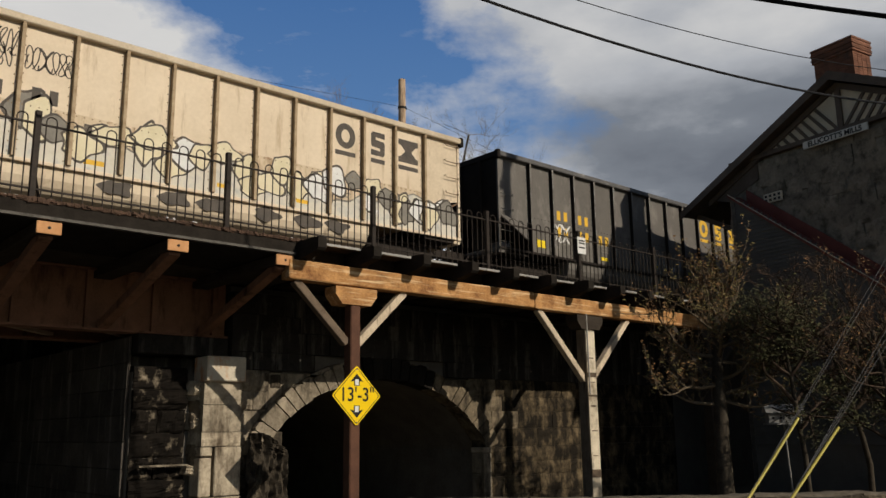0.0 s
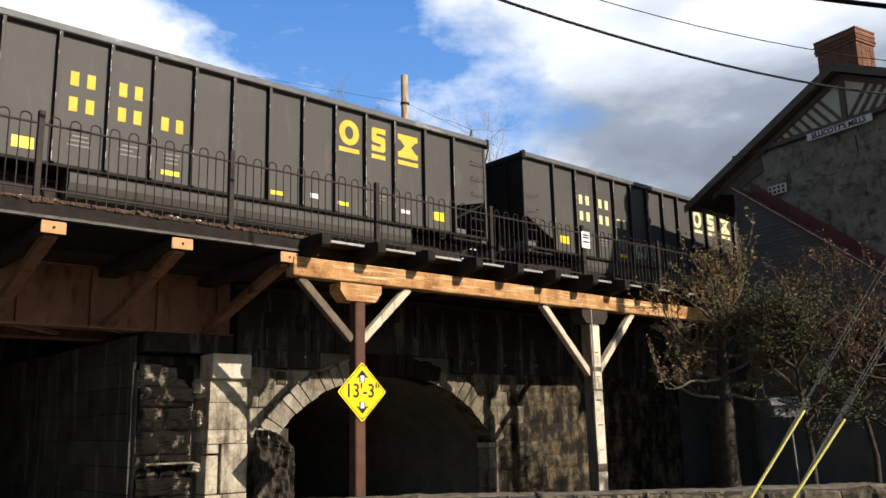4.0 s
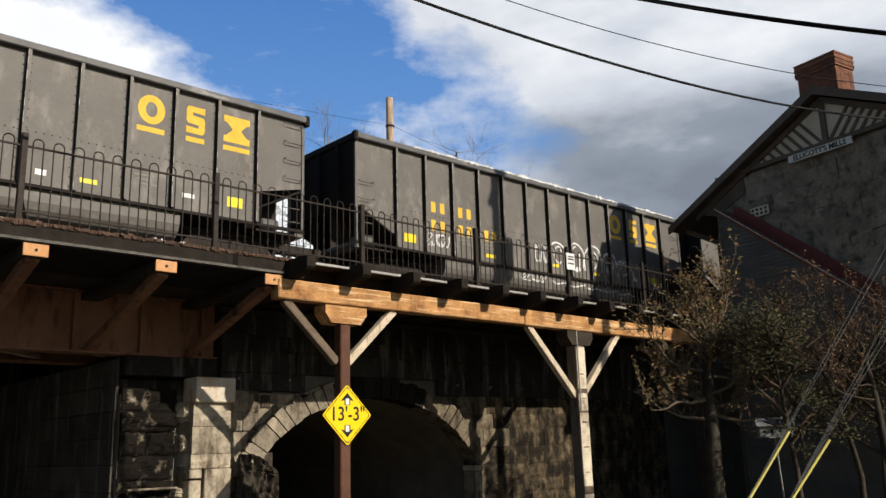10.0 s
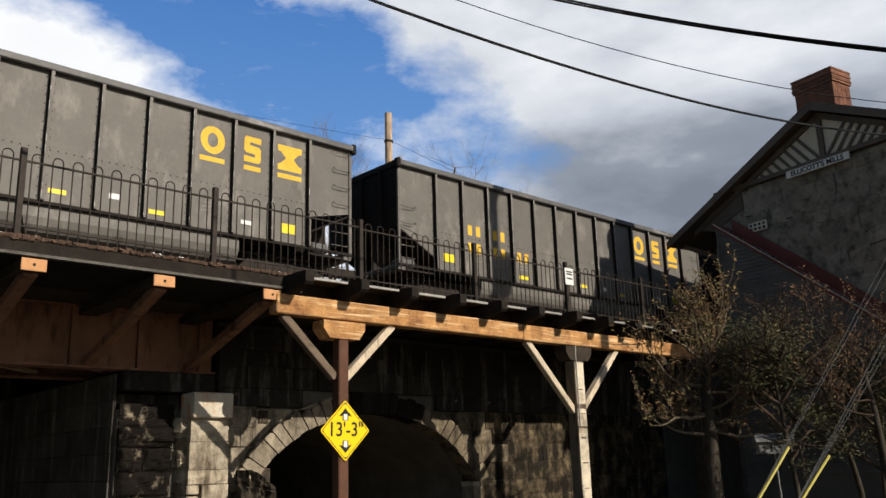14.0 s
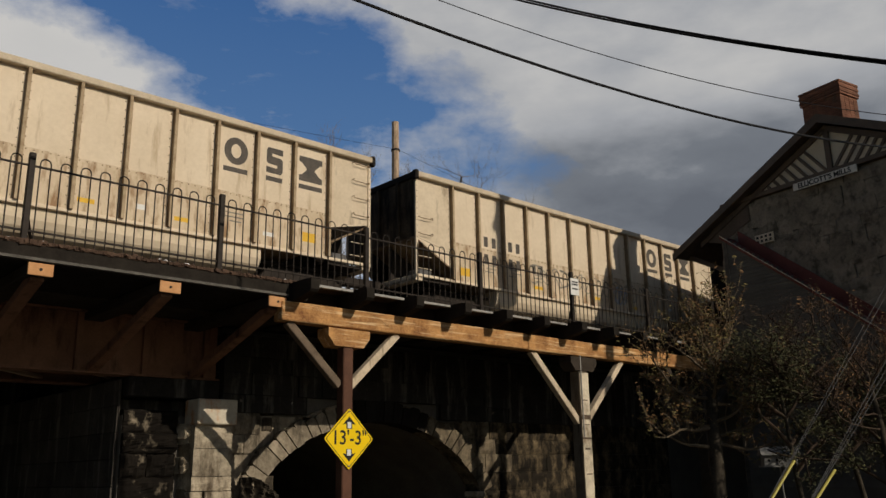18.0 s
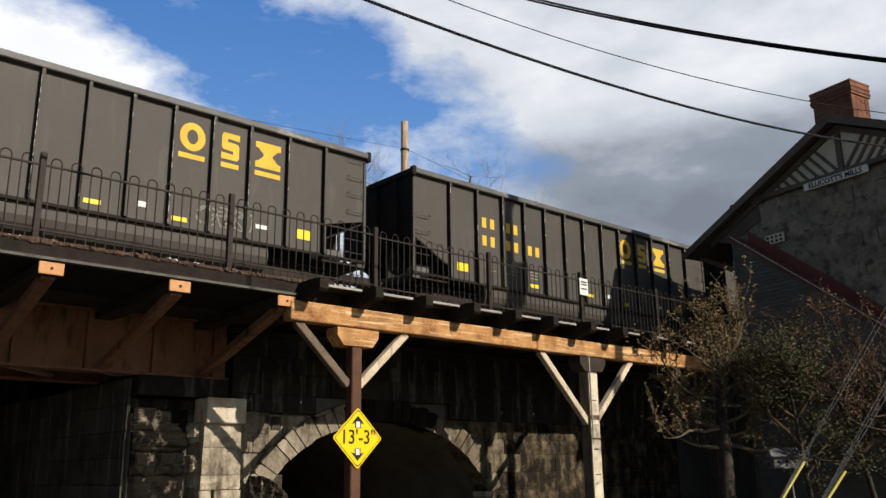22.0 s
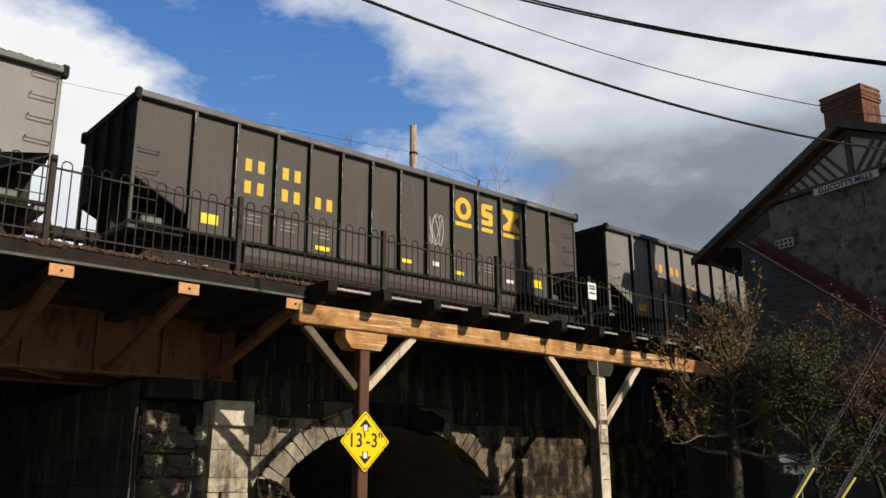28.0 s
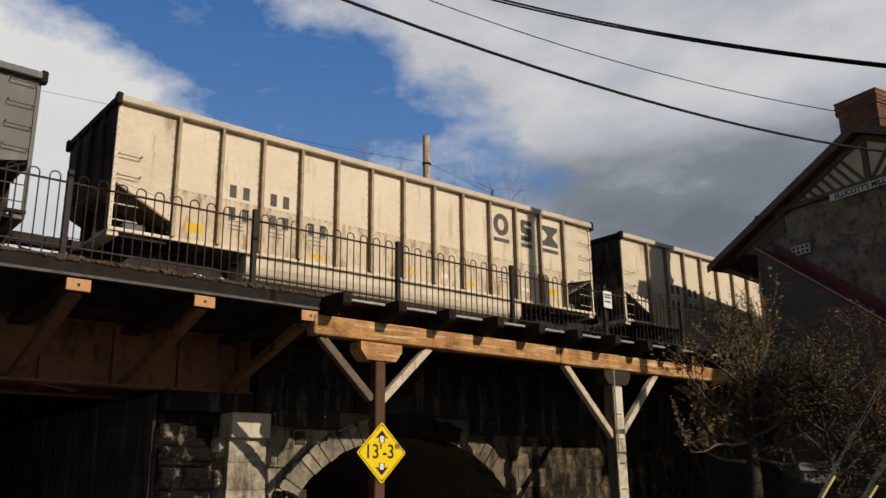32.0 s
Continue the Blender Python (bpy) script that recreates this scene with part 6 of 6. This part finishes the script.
def twig(g, buds, p, d, length, r, rnd, forks):
    """A bent shoot with a few side shoots, that gathers places for leaves."""
    pts = [p.copy()]
    for _ in range(4):
        d = (d + Vector((rnd.gauss(0, 0.16), rnd.gauss(0, 0.16), rnd.gauss(0.10, 0.12)))).normalized()
        p = p + d * length / 4
        pts.append(p.copy())
    g.tube(pts, r, 3, r * 0.45)
    buds += [(q, d.copy()) for q in pts[1:]]
    for _ in range(forks):
        a = Vector((rnd.gauss(0, 0.8), rnd.gauss(0, 0.8), rnd.gauss(0.5, 0.5))).normalized()
        twig(g, buds, pts[rnd.randrange(1, 5)], (d * 0.4 + a * 0.6).normalized(), length * rnd.uniform(0.4, 0.7), r * 0.6, rnd, 0)


def spreading_tree(name, label, base, lean, stem, radius, limbs, seed, per, size, mats):
    """A trunk with named limbs: height on the trunk, way round it, rise in degrees, length; each set with upright shoots."""
    rnd = random.Random(seed)
    t = thing(name, label, "tree", at=Matrix.Translation(base))
    pts, p, d = [Vector((0, 0, 0))], Vector((0, 0, 0)), Vector((lean[0], lean[1], 1)).normalized()
    for i in range(8):
        d = (d + Vector((rnd.gauss(0, 0.035), rnd.gauss(0, 0.035), 0))).normalized()
        p = p + d * stem / 8
        pts.append(p.copy())
    bole = Geo().tube(pts, radius, 9, radius * 0.45)
    branch, buds = Geo(), []
    for up, way, rise, length in limbs:
        k = min(7.999, max(0.0, up / stem * 8))
        at = pts[int(k)].lerp(pts[int(k) + 1], k - int(k))
        a, e = radians(way + rnd.uniform(-18, 18)), radians(rise)
        d = Vector((math.cos(a) * math.cos(e), math.sin(a) * math.cos(e), math.sin(e)))
        line, n, r = [at.copy()], 7, radius * 0.22
        for i in range(n):
            d = (d + Vector((rnd.gauss(0, 0.17), rnd.gauss(0, 0.17), rnd.gauss(0.02, 0.15)))).normalized()
            at = at + d * length / n
            line.append(at.copy())
        branch.tube(line, r, 5, r * 0.25)
        for i in range(2, n + 1):
            for _ in range(2):
                side = Vector((rnd.gauss(0, 0.55), rnd.gauss(0, 0.55), rnd.gauss(0.7, 0.5))).normalized()
                twig(branch, buds, line[i], (d * 0.3 + side * 0.7).normalized(), rnd.uniform(0.35, 0.9), 0.011, rnd, 2)
    part("trunk", bole, M_BARK, t, smooth=True)
    part("branching", branch, mats[0], t)
    rnd.shuffle(buds)
    cut = len(buds) // 2
    part("foliage", leaf_mesh(buds[cut:], rnd, size, per, 0.8), mats[1], t)
    part("foliage", leaf_mesh(buds[:cut], rnd, size, per, 0.8), mats[2], t)
    return t


spreading_tree("pollard_tree", "old pollard tree with russet budding shoots before the station", (15.57, 9.42, -0.5), (0.025, -0.076), 4.9, 0.20,
               [(3.7, 138, 4, 1.8), (3.4, 128, 12, 1.5), (4.2, 140, 40, 1.2), (4.5, 110, 68, 1.2), (4.6, -40, 70, 1.2), (4.4, -42, 42, 1.4), (3.9, -45, 18, 1.9), (3.6, -40, 4, 2.0), (4.0, 60, 30, 1.3),
                (3.7, -130, 25, 1.3), (3.1, 140, -8, 1.2), (2.9, -50, 6, 1.5), (4.2, 0, 55, 1.3), (4.5, 180, 60, 1.1), (3.2, -100, 10, 1.2), (3.1, 142, -3, 1.7), (2.7, 125, -2, 1.3), (2.8, -35, 0, 1.5)], 3, 3, 0.034, (M_TWIG, M_BUDGREEN, M_BUD))
spreading_tree("small_tree", "spreading tree with russet twigs beside the lean-to", (17.3, 6.5, -0.5), (0.03, -0.02), 4.2, 0.10,
               [(3.4, 138, 22, 2.1), (3.8, 130, 34, 1.9), (3.0, 142, 8, 1.8), (4.1, 120, 60, 1.3), (4.0, -40, 40, 1.5), (3.6, -45, 15, 1.6), (3.7, 60, 30, 1.3), (3.9, -120, 40, 1.3), (3.3, 170, 18, 1.5)], 8, 2, 0.028, (M_TWIG_DARK, M_BUD_DULL, M_BUD))
tree("small_tree", "straggling russet-twigged tree close to the lean-to", (20.8, 8.7, -0.5), 6.4, 0.08, 3, 19, (0.0, 0.02), 0.7, 3, 0.022, (M_TWIG_DARK, M_BUD_DULL, M_BUD_DULL), 13, 0.20, 0.72, 0.5)
tree("evergreen_shrub", "dark olive evergreen shrub beside the bird house", (19.2, 7.5, -0.5), 4.3, 0.065, 3, 14, (0.0, 0.0), 0.7, 4, 0.032, (M_TWIG_DARK, M_EVERGREEN, M_EVERGREEN), 12, 0.22, 0.76, 0.3)
tree("evergreen_shrub", "dark olive evergreen shrub below the lean-to", (16.4, 8.0, -0.5), 5.0, 0.065, 3, 12, (0.0, 0.0), 0.7, 4, 0.030, (M_TWIG_DARK, M_EVERGREEN, M_EVERGREEN), 12, 0.20, 0.76, 0.3)
for i, (x, h) in enumerate(((21.5, 20.6), (24.6, 20.6), (26.2, 20.4), (27.5, 20.7), (28.9, 20.8), (30.2, 21.0), (31.5, 20.5), (33.2, 20.6), (35.4, 22.3), (37.7, 22.9), (41.3, 20.9), (42.8, 21.3), (44.7, 21.0))):
    tree("bare_tree", "leafless grey winter tree on the slope behind the track", (x, 40, -0.5), h + 0.4, 0.12, 3, 50 + i, (0, 0), 0.5, 0, 0.05, (M_TWIG_PALE, M_BUD, M_BUD), 16, 0.07, 0.92, 1.2, 0.022)

# ---- poles and cables ----
pole = thing("utility_pole", "weathered wooden utility pole behind the track", "utility pole")
part("shaft", Geo().tube([(20.56, 26, 5.6), (20.54, 26, 16.25)], 0.19, 12, 0.15), M_POLE, pole)
part("band", Geo().tube([(20.55, 26, 14.94), (20.55, 26, 15.02)], 0.19, 12), M_IRON, pole)


def hang(a, b, sag, n=24):
    a, b = Vector(a), Vector(b)
    return [a.lerp(b, t) - Vector((0, 0, sag * 4 * t * (1 - t))) for t in np.linspace(0, 1, n)]


def cable(label, a, b, sag, r):
    c = thing("overhead_cable", label, "cable", "overhead cables")
    part("strand", Geo().tube(hang(a, b, sag), r, 6), M_CABLE, c)
    return c


cable("thin grey wire running past the pole behind the track", (4.56, 26, 13.68), (20.55, 25.85, 14.98), 0.08, 0.006)
cable("thin grey wire running on beyond the pole", (20.55, 25.85, 14.98), (46.2, 27, 12.23), 0.2, 0.006)
cable("black service cable sloping down to the station gable", (-1.733, 10.67, 9.975), (23.768, 7.03, 10.07), 1.12, 0.026)
cable("thin black wire sloping past the brick chimney", (3.267, 11.16, 10.907), (17.282, 4.44, 8.279), 0.86, 0.008)
cable("heavy black cable overhead", (7.565, 10.11, 10.52), (10.098, 1.99, 6.089), 0.28, 0.016)
cable("heavy black cable overhead", (7.665, 10.08, 10.45), (10.098, 1.99, 6.049), 0.26, 0.016)
road_pole = thing("utility_pole", "tall wooden utility pole beside the road with grey transformers", "utility pole")
part("shaft", Geo().tube([(20.57, 3.0, -0.2), (20.57, 3.0, 18.0)], 0.20, 12, 0.17), M_POLE, road_pole)
part("transformer", Geo().tube([(20.98, 3.0, 14.2), (20.98, 3.0, 15.3)], 0.27, 14), M_STEEL_EDGE, road_pole)
part("crossarm", Geo().box(20.45, 20.7, 1.9, 4.1, 16.9, 17.05, 0.01), M_POLE, road_pole)

# ---- pieces of the walls ----
wall_pieces()
station_pieces()
low_wall_pieces()


def motions():
    for n, car in train.items():
        walk(car, [(t, pose(train_start[n] - far, TRACK_Y, RAIL_Z)) for t, far in GONE])
    walk(clouds, [(t, pose(0, 0, 0, 0, 0, 0.12 * (t + 5))) for t in (0, 16, 32)])


motions()
